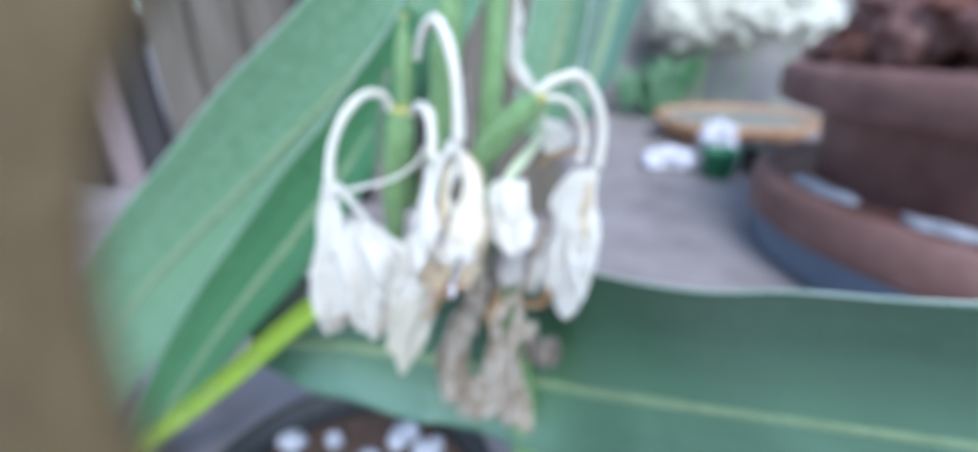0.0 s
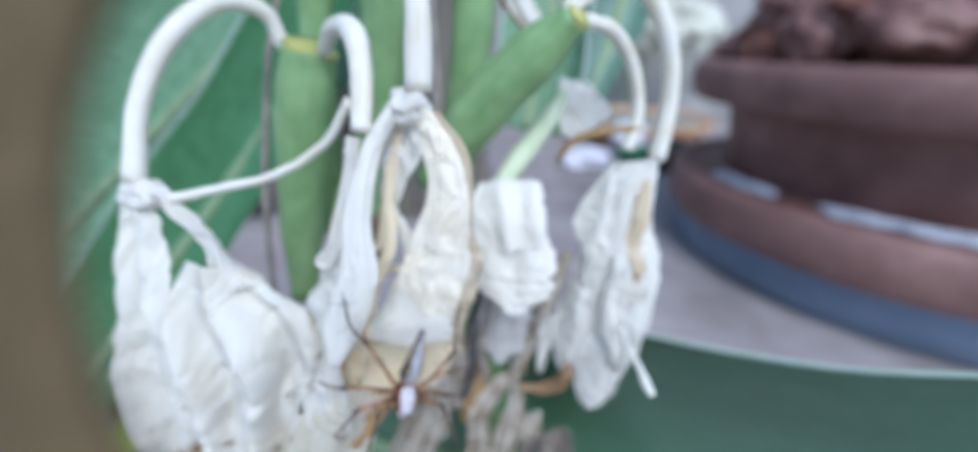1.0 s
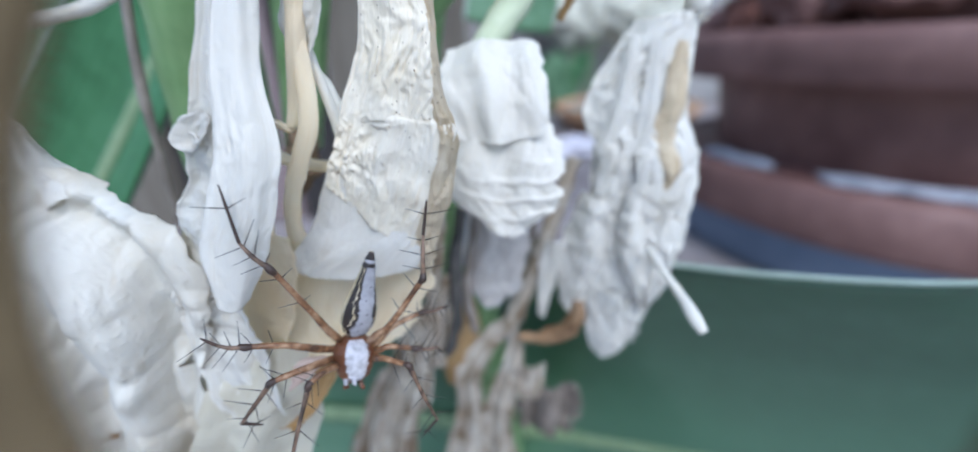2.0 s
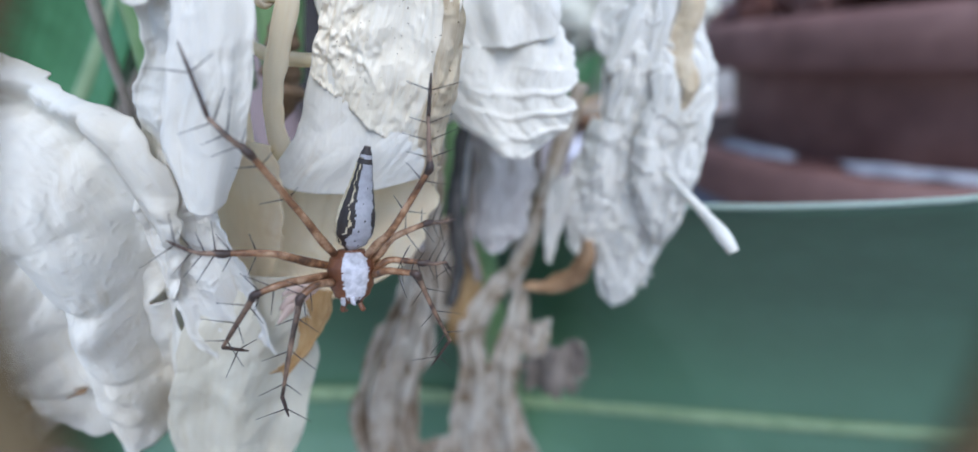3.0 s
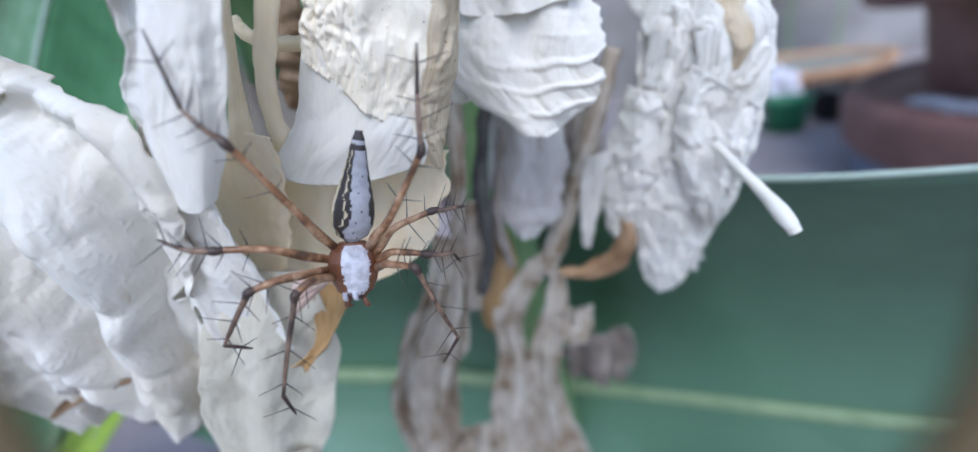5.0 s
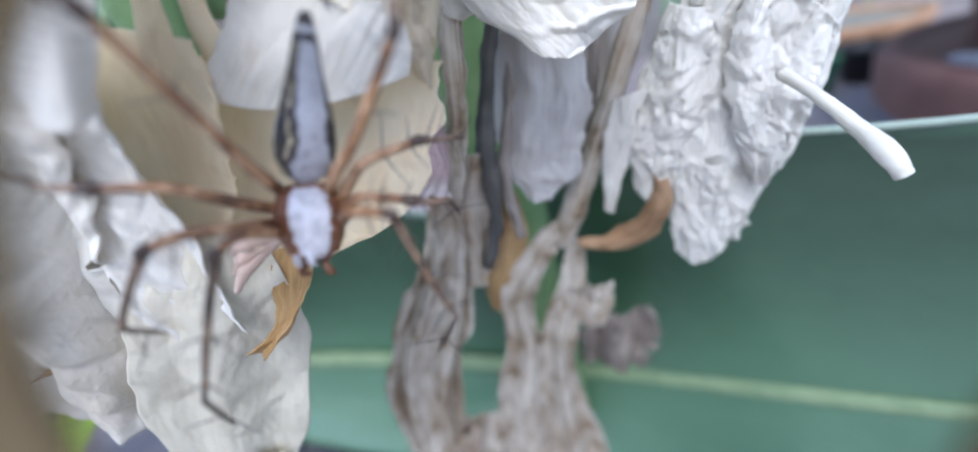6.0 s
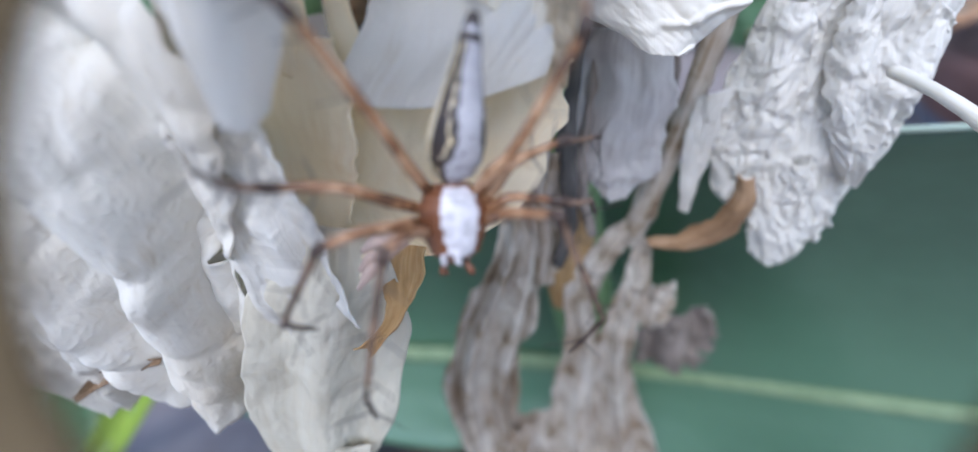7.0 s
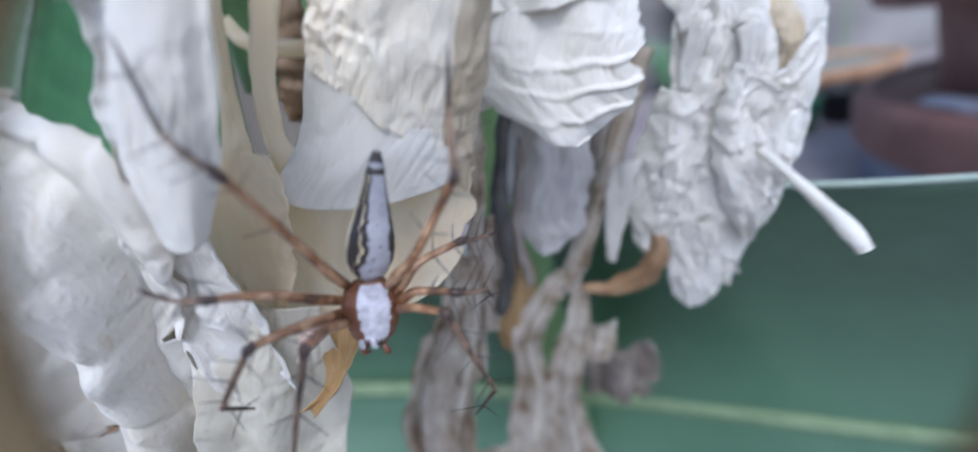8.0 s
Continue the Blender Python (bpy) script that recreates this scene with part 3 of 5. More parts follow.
def litter():
    w = thing("crumpled_cloth", (22.5, 100.8, 2.0), "crumpled lilac-white cloth lying on concrete", "cloth", sways=False)
    lump("fold", (22.5, 100.8, 2.0), (6.5, 4.5, 2.6), CLOTH, w, seed=2, rough=0.45, scale=1.8)
    w2 = thing("crumpled_cloth", (35.6, 112.0, 5.0), "small lilac-white crumpled cloth beside green bottle cap", "cloth", sways=False)
    lump("fold", (35.6, 112.0, 5.0), (4.2, 3.6, 5.0), CLOTH, w2, seed=5, rough=0.45, scale=1.8)
    g = thing("green_can", (32.0, 94.4, 3.2), "dark green plastic watering cup on its side", "cup", sways=False)
    lathe("cup", [(2.4, -3.2), (3.2, -3.0), (3.9, 2.6), (4.3, 3.0), (4.2, 3.3), (3.6, 3.0), (2.6, -2.4), (0.1, -2.6)], (32.0, 94.4, 3.2), GREENP, g, sides=40)
    # Made-up dark pot, standing in for the shaded hollow beside the cup.
    n = thing("dark_gap_pot", (42.5, 100.0, 0), "small dark pot added for the shaded gap beside green cup", "pot", sways=False)
    lathe("pot", [(3.4, 0), (3.8, 0.2), (5.0, 5.6), (5.5, 5.8), (5.5, 6.6), (5.1, 6.7), (4.8, 6.2), (4.2, 2.0), (0.1, 1.9)], (42.5, 100.0, 0), BLACKP, n, sides=48)
    random.seed(12)
    for i in range(9):
        p = (random.uniform(16, 40), random.uniform(166, 178), 0)
        s = thing("weed", p, "small bright green weed tuft at the wall's foot", "weed", "weeds", sways=False)
        for k in range(9):
            a = random.uniform(0, 6.3)
            q = (p[0] + 7 * math.cos(a), p[1] + 7 * math.sin(a), random.uniform(9, 24))
            mid = ((p[0] + q[0]) / 2, (p[1] + q[1]) / 2, q[2] * 0.8)
            sheet("leaf", [p, mid, q], [0.4, 1.5, 0.2], LEAF2 if k % 3 else LEAF3, s, seed=k, n=8, m=4, crumple=0.1, thick=0)
    for i in range(9):
        p = (random.uniform(18, 70), random.uniform(166, 178), random.uniform(29, 46))
        s = thing("white_bloom", (p[0], p[1], 0), "blurred pale white flowering clump against the wall", "flower", "white blooms", sways=False)
        tube("stem", [(p[0], p[1], 0), (p[0] + 1, p[1], p[2])], [0.5, 0.3], BUD, s, n=6, sides=6)
        lump("head", p, (10, 5, 8), BLOOM, s, seed=i, rough=0.6, scale=2.2)


def black_pot():
    c = (-8.7, 1.5, 0)
    t = thing("plant_pot", c, "round black plastic plant pot holding pale pebbles", "pot", sways=False)
    lathe("pot", [(5.0, 0), (6.0, 0.2), (7.6, 7.2), (8.2, 7.5), (8.2, 8.8), (7.8, 9.0), (7.4, 8.7), (7.2, 6.5)], c, BLACKP, t)
    lathe("soil", [(7.3, 6.9), (4, 7.2), (0.1, 7.3)], c, SOIL, t)
    random.seed(21)
    for i in range(34):
        a, r = random.uniform(0, 6.3), 6.6 * math.sqrt(random.random())
        p = (c[0] + r * math.cos(a), c[1] + r * math.sin(a), 7.5)
        s = thing("pebble", p, "pale bluish white pebble on pot soil", "pebble", "pebbles", sways=False)
        lump("stone", p, (random.uniform(0.4, 0.95), random.uniform(0.4, 0.8), 0.5), STONE, s, seed=i, rough=0.3)


yard()
fence()
far_wall()
planter()
dish()
litter()
black_pot()

# ---- the lily: leaves, buds and stem ----
def leaves():
    a = thing("lily_leaf", (0.2, 5.5, 14), "broad arching glossy green lily leaf with pale midrib", "leaf", "lily leaves")
    spine = [(-16.77, 6.52, 13.20), (-11.15, 5.75, 14.12), (-5.09, 5.31, 14.21), (0.53, 4.78, 13.98), (4.59, 2.01, 16.70), (8.44, -0.89, 19.78), (12.35, -3.59, 22.59)]
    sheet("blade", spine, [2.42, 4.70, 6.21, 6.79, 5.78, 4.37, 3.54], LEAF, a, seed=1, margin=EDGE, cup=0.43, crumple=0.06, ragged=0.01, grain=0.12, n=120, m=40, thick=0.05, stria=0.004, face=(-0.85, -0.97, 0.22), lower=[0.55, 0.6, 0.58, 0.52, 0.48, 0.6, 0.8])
    wide = [2.42, 4.70, 6.21, 6.79, 5.78, 4.37, 3.54]
    rib = [tuple(Vector(p) + Vector((-0.65, -0.74, 0.17)) * (0.03 - 0.172 * w)) for p, w in zip(spine, wide)]
    tube("midrib", rib, [0.2, 0.28, 0.28, 0.22, 0.16, 0.12], RIB, a, "pale green midrib", n=70, sides=8, flat=0.4)
    b = thing("lily_leaf", (-5.46, 6.5, 29.96), "long pale-banded green lily leaf rising behind the flowers", "leaf", "lily leaves")
    line = [(-47.73, 8, -8.89), (-27.45, 7.5, 12.45), (-13.62, 6.8, 23.58), (-6.35, 6.5, 29.29), (-1.96, 7, 33.49)]
    sheet("blade", line, [2.9, 3.5, 3.5, 3.0, 1.8], LEAF2, b, seed=2, margin=EDGE, cup=0.25, crumple=0.06, ragged=0.01, grain=0.12, n=80, m=30, thick=0.05, twist=(10, 10))
    tube("midrib", [(x, y - -0.25, z + 0.05) for x, y, z in line], [0.14, 0.16, 0.12], RIB, b, "pale green midrib", n=40, sides=8, flat=0.4)
    c = thing("lily_leaf", (-6.82, 4.6, 25.73), "dark green lily leaf with folded keel", "leaf", "lily leaves")
    line = [(-31.27, 5.6, -1.33), (-18.23, 5.2, 13.63), (-10.4, 4.8, 21.73), (-5.57, 4.6, 27), (-3.37, 5, 30.78)]
    sheet("blade", line, [1.9, 2.3, 2.2, 1.6, 0.8], LEAF3, c, seed=3, margin=EDGE, cup=0.5, crumple=0.05, ragged=0.01, grain=0.12, n=80, m=30, thick=0.05, twist=(-20, -12))
    tube("midrib", [(x, y - -0.4, z + 0.05) for x, y, z in line], [0.14, 0.16, 0.12], RIB, c, "pale green midrib", n=40, sides=8, flat=0.4)
    d = thing("lily_leaf", (-9.14, 3.2, 18.86), "narrow leaf edge, its caught light put into bright lime green", "leaf", "lily leaves")
    sheet("blade", [(-26.38, 3.6, 4.4), (-16, 3.3, 13.03), (-10.1, 3, 18.2), (-5.93, 3, 21.56)], [0.55, 0.55, 0.5, 0.3], LIME_LIT, d, seed=4, cup=0.6, crumple=0.03, ragged=0.02, grain=0.2, n=50, m=14, thick=0.06)
    tube("midrib", [(x, y + 0.12, z - 0.02) for x, y, z in ((-26.38, 3.6, 4.4), (-16, 3.3, 13.03), (-10.1, 3, 18.2), (-5.93, 3, 21.56))], [0.08, 0.08, 0.06], RIB, d, "pale green midrib", n=30, sides=8, flat=0.4)
    e = thing("lily_leaf", (1.21, 8, 29.8), "upright grey-green lily leaf behind the buds", "leaf", "lily leaves")
    line = [(0.41, 7, 26.05), (0.99, 8, 29.11), (1.73, 9, 32.81)]
    sheet("blade", line, [1.0, 1.3, 1.4], LEAF2, e, seed=5, margin=EDGE, cup=0.3, crumple=0.05, ragged=0.01, grain=0.12, n=40, m=20, thick=0.05)
    tube("midrib", [(x, y - -0.1, z + 0.05) for x, y, z in line], [0.14, 0.16, 0.12], RIB, e, "pale green midrib", n=40, sides=8, flat=0.4)
    f = thing("lily_leaf", (2.64, 7, 29.4), "upright dark green lily leaf tip", "leaf", "lily leaves")
    line = [(2.12, 6.5, 26.96), (2.75, 7, 29.4), (3.44, 7.5, 32.57)]
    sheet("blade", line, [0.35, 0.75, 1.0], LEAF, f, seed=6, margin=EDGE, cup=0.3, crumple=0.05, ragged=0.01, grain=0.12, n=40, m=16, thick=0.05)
    tube("midrib", [(x, y - -0.05, z + 0.05) for x, y, z in line], [0.14, 0.16, 0.12], RIB, f, "pale green midrib", n=40, sides=8, flat=0.4)


def buds():
    s = thing("flower_stalk", (-0.6, 4.2, 16), "thick green lily flower stalk carrying drooping withered flowers", "stalk")
    tube("scape", [(0.5, 6.5, 0), (0.2, 5.2, 12), (-0.6, 3.6, 21), (-0.9, 2.7, 25.2)], [0.8, 0.75, 0.65, 0.5], BUD, s)
    for i, (pts, r, tip) in enumerate([
        ([(-4.11, 1.9, 23.44), (-3.75, 1.7, 25.47), (-3.29, 1.4, 27.23), (-3.02, 1.3, 28.23)], [0.30, 0.42, 0.46, 0.40], 1),
        ([(-2.8, 2.3, 24.78), (-2.23, 2.2, 27.61), (-1.83, 2, 29.62), (-1.54, 2, 31.33)], [0.28, 0.40, 0.44, 0.36], 1),
        ([(-1.14, 2.8, 24.9), (-0.75, 2.8, 27.89), (-0.51, 2.8, 30.06), (-0.4, 2.8, 31.93)], [0.28, 0.36, 0.36, 0.3], 0),
        ([(-1.38, 2, 25.94), (-0.53, 1.7, 27.15), (0.36, 1.4, 28.09), (0.97, 1.1, 28.67)], [0.30, 0.45, 0.42, 0.22], 1),
        ([(-3.61, 2.6, 24.61), (-3.52, 2.6, 27.49), (-3.34, 2.6, 29.4), (-3.23, 2.6, 30.69)], [0.24, 0.30, 0.30, 0.12], 1),
    ]):
        tube("ovary", pts, r, BUD, s, "plump light green flower base", n=30, sides=20, wobble=0.08, seed=i)
        if tip:
            d = (Vector(pts[-1]) - Vector(pts[-2])).normalized()
            end = Vector(pts[-1])
            tube("tip", [end - d * 0.06, end + d * 0.04, end + d * 0.08], [r[-1] * 0.98, r[-1] * 0.96, r[-1] * 0.75], YELLOW, s, "yellowed cut-looking bud tip", n=10, sides=18, wobble=0.25, seed=i)
    tube("dry_thread", [(-4.53, 1.5, 23.66), (-4.15, 1.3, 25.95), (-3.87, 1.6, 27.98), (-3.64, 2, 29.27)], [0.05, 0.07, 0.06, 0.05], GREYSTEM, s, "thin dry grey thread", n=24, sides=6, wobble=0.4)
    tube("dry_thread", [(-1.14, 1.6, 25.61), (-1.13, 1.6, 27.55), (-1.2, 1.8, 29.17)], [0.06, 0.10, 0.06], GREYSTEM, s, n=24, sides=6, wobble=0.4)


# ---- the withered flowers ----
def flower_one():
    """The flower whose tube arches over to a knot, with straps that widen into a crumpled wilted fan."""
    f = thing("withered_flower", (-3.38, 1.2, 28.35), "wilted white lily flower hanging from an arched tube", "flower", "withered flowers")
    tube("tube", [(-3.36, 1.2, 28.23), (-3.45, 1, 28.68), (-3.78, 0.5, 28.78), (-4.13, -0.1, 28.33), (-4.42, -0.5, 27.55), (-4.54, -0.75, 26.67)], [0.11, 0.12, 0.125, 0.125, 0.12, 0.14], TUBE, f, "cream arched flower tube", wobble=0.12)
    lump("knot", (-4.44, -0.75, 26.49), (0.26, 0.2, 0.22), WHITE, f, seed=3, rough=0.4)
    web("petal", [(-4.8, -0.72, 26.59), (-5.0, -0.8, 25.79), (-5.21, -0.9, 24.83), (-5.57, -0.95, 23.77), (-5.83, -0.86, 22.53), (-5.81, -0.65, 21.21)], [(-4.47, -0.75, 26.61), (-4.28, -0.86, 25.95), (-4.18, -1.0, 25.16), (-4.12, -1.04, 23.96), (-4.32, -0.9, 22.73), (-5.02, -0.7, 21.62)], SHADY, f, "crumpled strap widening downwards", seed=12, crease=0.05, bulge=0.1, fold=0.09, folds=1.6, crumple=0.09, cells=0.045, size=0.55, n=150, m=70, ragged=0.12)
    web("petal", [(-4.42, -0.72, 26.57), (-4.18, -0.72, 26.18), (-3.83, -0.8, 25.73), (-3.85, -0.88, 24.99)], [(-4.2, -0.7, 26.61), (-3.76, -0.66, 25.9), (-3.53, -0.68, 25.56), (-3.26, -0.72, 25.36)], WHITE, f, "folded strap along the upper rim", seed=13, crease=0.022, bulge=0.12, fold=0.08, folds=1.2, crumple=0.06, cells=0.03, size=0.5, n=120, m=60)
    web("petal", [(-4.07, -0.8, 25.62), (-4.39, -0.98, 24.82), (-4.49, -1.03, 23.92), (-4.55, -0.95, 22.93), (-4.47, -0.75, 21.88)], [(-3.44, -0.7, 25.49), (-2.96, -0.78, 25.2), (-2.43, -0.88, 24.96), (-2.4, -0.86, 24.33), (-2.75, -0.84, 23.4), (-3.25, -0.75, 22.03)], SHADY, f, "broad crumpled membrane", seed=14, crease=0.045, bulge=0.22, fold=0.10, folds=2.2, crumple=0.11, cells=0.06, size=0.6, n=140, m=120, ragged=0.14, tail=0.35)
    web("petal", [(-5.31, -0.6, 24.02), (-5.77, -0.6, 22.83), (-5.38, -0.55, 21.6)], [(-2.9, -0.55, 24.2), (-2.81, -0.6, 23.15), (-3.59, -0.6, 21.49)], SHADY, f, seed=15, crease=0.05, bulge=-0.1, fold=0.1, folds=2.5, crumple=0.1, cells=0.03, n=80, m=70, ragged=0.2)
    sheet("petal", [(-5.41, -0.98, 21.91), (-4.8, -1, 22.27), (-4.34, -1, 22.45), (-4.09, -0.95, 22.46)], [0.03, 0.06, 0.06, 0.03], RIND, f, "brown underside of curled petal rim", seed=17, cup=0.8, crumple=0.03, n=40, m=16)
    tube("filament", [(-4.16, -0.75, 26.44), (-3.57, -0.6, 26.56), (-2.91, -0.4, 26.7), (-2.23, -0.3, 27.11), (-1.8, -0.4, 27.66)], [0.07, 0.055, 0.055, 0.055, 0.06], TUBE, f, "thin curved cream filament", wobble=0.25, seed=2)


def flower_two():
    """The tall tube with the main petal, on which the spider sits."""
    f = thing("withered_flower", (-2.15, 0.8, 29.87), "wilted cream lily flower with papery cupped petals", "flower", "withered flowers")
    tube("tube", [(-2.36, 1, 29.63), (-2.02, 0.7, 30.32), (-1.55, 0.4, 30.57), (-1.14, 0, 29.92), (-0.95, -0.3, 28.95), (-0.96, -0.4, 27.78)], [0.10, 0.13, 0.15, 0.15, 0.14, 0.17], TUBE, f, "white flower tube", wobble=0.1)
    lump("collar", (-1.08, -0.42, 27.61), (0.24, 0.2, 0.2), WHITE, f, seed=6, rough=0.4)
    web("petal", [(-1.03, -0.45, 27.64), (-0.94, -0.42, 27.14), (-0.9, -0.42, 26.55), (-1.17, -0.45, 25.82), (-1.14, -0.47, 25.84), (-1.26, -0.46, 25.57), (-1.4, -0.46, 25.23)], [(-0.82, -0.45, 27.58), (-0.51, -0.42, 27.14), (-0.36, -0.46, 26.53), (-0.35, -0.5, 25.86), (-0.22, -0.52, 25.69), (-0.37, -0.5, 25.13), (-0.61, -0.5, 24.42)], IVORY, f, "wrinkled papery ivory petal", seed=21, bulge=0.07, fold=0.02, folds=2.2, crumple=0.04, cells=0.008, size=0.28, stria=0.018, crease=0.026, fine=2.0, n=220, m=120, ragged=0.05)
    web("petal", [(-1.36, -0.4, 25.4), (-1.57, -0.44, 24.9), (-1.74, -0.52, 24.63), (-1.98, -0.54, 24.44)], [(-0.92, -0.42, 25.31), (-0.7, -0.46, 24.92), (-0.59, -0.52, 24.59), (-0.65, -0.52, 24.36)], LIP, f, "smooth white outward-folded petal lip", seed=29, bulge=0.07, fold=0.015, folds=1.0, crumple=0.02, cells=0.008, size=0.25, stria=0.008, crease=0.010, fine=1.8, n=120, m=100, ragged=0.015, tail=0.17)
    web("petal", [(-0.82, -0.4, 27.55), (-0.5, -0.4, 27.01), (-0.42, -0.5, 26.1), (-0.34, -0.56, 25.63), (-0.45, -0.58, 25.2), (-0.62, -0.56, 24.74), (-0.6, -0.5, 24.33)], [(-0.73, -0.38, 27.55), (-0.37, -0.36, 27.0), (-0.31, -0.42, 26.07), (-0.2, -0.42, 25.61), (-0.27, -0.42, 25.2), (-0.41, -0.42, 24.73), (-0.57, -0.46, 24.25)], TANL, f, "browned folded petal edge", seed=22, crease=0.02, fine=2.2, bulge=0.06, fold=0.03, folds=1.2, crumple=0.03, cells=0.012, size=0.2, stria=0.016, n=150, m=40, ragged=0.06)
    web("petal", [(-2.01, -0.3, 24.59), (-2.25, -0.34, 24.15), (-2.43, -0.4, 23.71), (-2.38, -0.5, 23.39), (-2.02, -0.6, 23.24)], [(-0.48, -0.33, 24.37), (-0.59, -0.34, 23.98), (-0.76, -0.38, 23.56), (-1.12, -0.45, 23.28), (-1.42, -0.55, 23.21)], CREAM, f, "cream inner face of cupped petal", seed=23, bulge=-0.10, fold=0.02, folds=1.5, crumple=0.03, cells=0.008, size=0.45, stria=0.004, crease=0.012, n=120, m=90, ragged=0.05, tail=0.05)
    sheet("petal", [(-2.17, -0.5, 24.78), (-2.26, -0.55, 24.42), (-2.37, -0.6, 23.93), (-2.36, -0.68, 23.45)], [0.38, 0.48, 0.48, 0.30], CREAM, f, seed=28, cup=0.1, crumple=0.02, stria=0.003, n=80, m=50, ragged=0.08, curl=0.1)
    sheet("petal", [(-1.11, -0.38, 27.58), (-1.22, -0.36, 27.12), (-1.38, -0.32, 26.59), (-1.54, -0.3, 26)], [0.2, 0.30, 0.16, 0.06], WHITE, f, "membrane of the split petal", seed=26, cup=0.3, crumple=0.06)
    tube("filament", [(-1.4, -0.3, 26.36), (-1.28, -0.28, 25.75), (-1.2, -0.3, 25.15)], [0.04, 0.05, 0.05], TUBE, f, wobble=0.2)
    web("petal", [(-1.29, -0.42, 27.67), (-1.6, -0.6, 27.21), (-1.82, -0.9, 26.41), (-1.86, -1.1, 25.8), (-1.97, -1.2, 25.4), (-2.14, -1.26, 24.99), (-2.12, -1.3, 24.6)], [(-1.09, -0.45, 27.6), (-1.39, -0.58, 27.15), (-1.52, -0.85, 26.33), (-1.42, -1.06, 25.75), (-1.5, -1.16, 25.35), (-1.65, -1.22, 24.93), (-1.89, -1.26, 24.53)], LIP, f, "smooth white strap petal", seed=31, bulge=0.09, fold=0.035, folds=2.0, crumple=0.02, cells=0.008, size=0.3, stria=0.012, crease=0.012, fine=1.6, n=170, m=60, ragged=0.04, tail=0.09)
    web("petal", [(-1.43, -0.4, 26.85), (-1.64, -0.42, 25.79), (-1.79, -0.5, 25.76), (-1.97, -0.52, 25.21), (-2.25, -0.52, 24.55)], [(-1.3, -0.38, 26.85), (-1.51, -0.4, 25.79), (-1.72, -0.46, 25.75), (-1.91, -0.47, 25.19), (-2.04, -0.45, 24.45)], CREAM, f, "flat cream strap", seed=30, bulge=0.03, fold=0.02, crumple=0.02, cells=0.004, stria=0.006, n=100, m=24, ragged=0.06)
    sheet("petal", [(-1.91, -1, 25.98), (-2.01, -1.02, 25.88), (-2.08, -1.05, 25.8), (-2.01, -1.1, 25.75)], [0.05, 0.10, 0.09, 0.03], WHITE, f, "curled petal edge", seed=27, cup=0.9, crumple=0.04, n=24, m=14)
    tube("filament", [(-1.24, -0.3, 27.36), (-1.42, -0.35, 26.56), (-1.41, -0.48, 25.88), (-1.56, -0.5, 25.48), (-1.69, -0.5, 25.19), (-1.78, -0.48, 24.86), (-1.8, -0.42, 24.5)], [0.06, 0.07, 0.085, 0.085, 0.08, 0.08, 0.11], CREAM, f, "pale flattened filament", wobble=0.2, flat=0.5)
    tube("filament", [(-1.98, -0.2, 25.53), (-1.9, -0.2, 25.4), (-1.72, -0.2, 25.32), (-1.36, -0.22, 25.29)], [0.05, 0.055, 0.06, 0.055], CREAM, f, "pale curved filament", wobble=0.2)
    tube("filament", [(-1.61, -0.2, 26.25), (-1.38, -0.2, 26.09), (-1.23, -0.2, 25.73), (-1.07, -0.2, 25.27)], [0.05, 0.06, 0.06, 0.05], TUBE, f, wobble=0.2)
    web("petal", [(-1.84, -0.72, 23.35), (-1.92, -0.8, 23.08), (-1.93, -0.88, 22.86), (-2.09, -0.97, 22.69), (-2.24, -1.0, 22.61)], [(-1.56, -0.72, 23.33), (-1.62, -0.8, 23.11), (-1.76, -0.9, 22.92), (-1.9, -0.98, 22.77), (-2.1, -1.02, 22.56)], AMBER, f, "curled amber petal tip", seed=25, bulge=-0.07, fold=0.02, crumple=0.02, cells=0.008, size=0.15, n=60, m=24, ragged=0.1)
    base = Vector((-1.52, -1, 23.63))
    for k in range(5):
        tip = base + Vector((-0.30 - 0.03 * k, -0.06 + 0.03 * (k % 2), -0.05 - 0.075 * k))
        tube("anther", [base, base.lerp(tip, 0.55) + Vector((0, -0.04, 0.05)), tip], [0.035, 0.05, 0.02], CREAM if k % 2 else PINK, f, "withered pinkish anther", n=14, sides=8, wobble=0.3, seed=k)


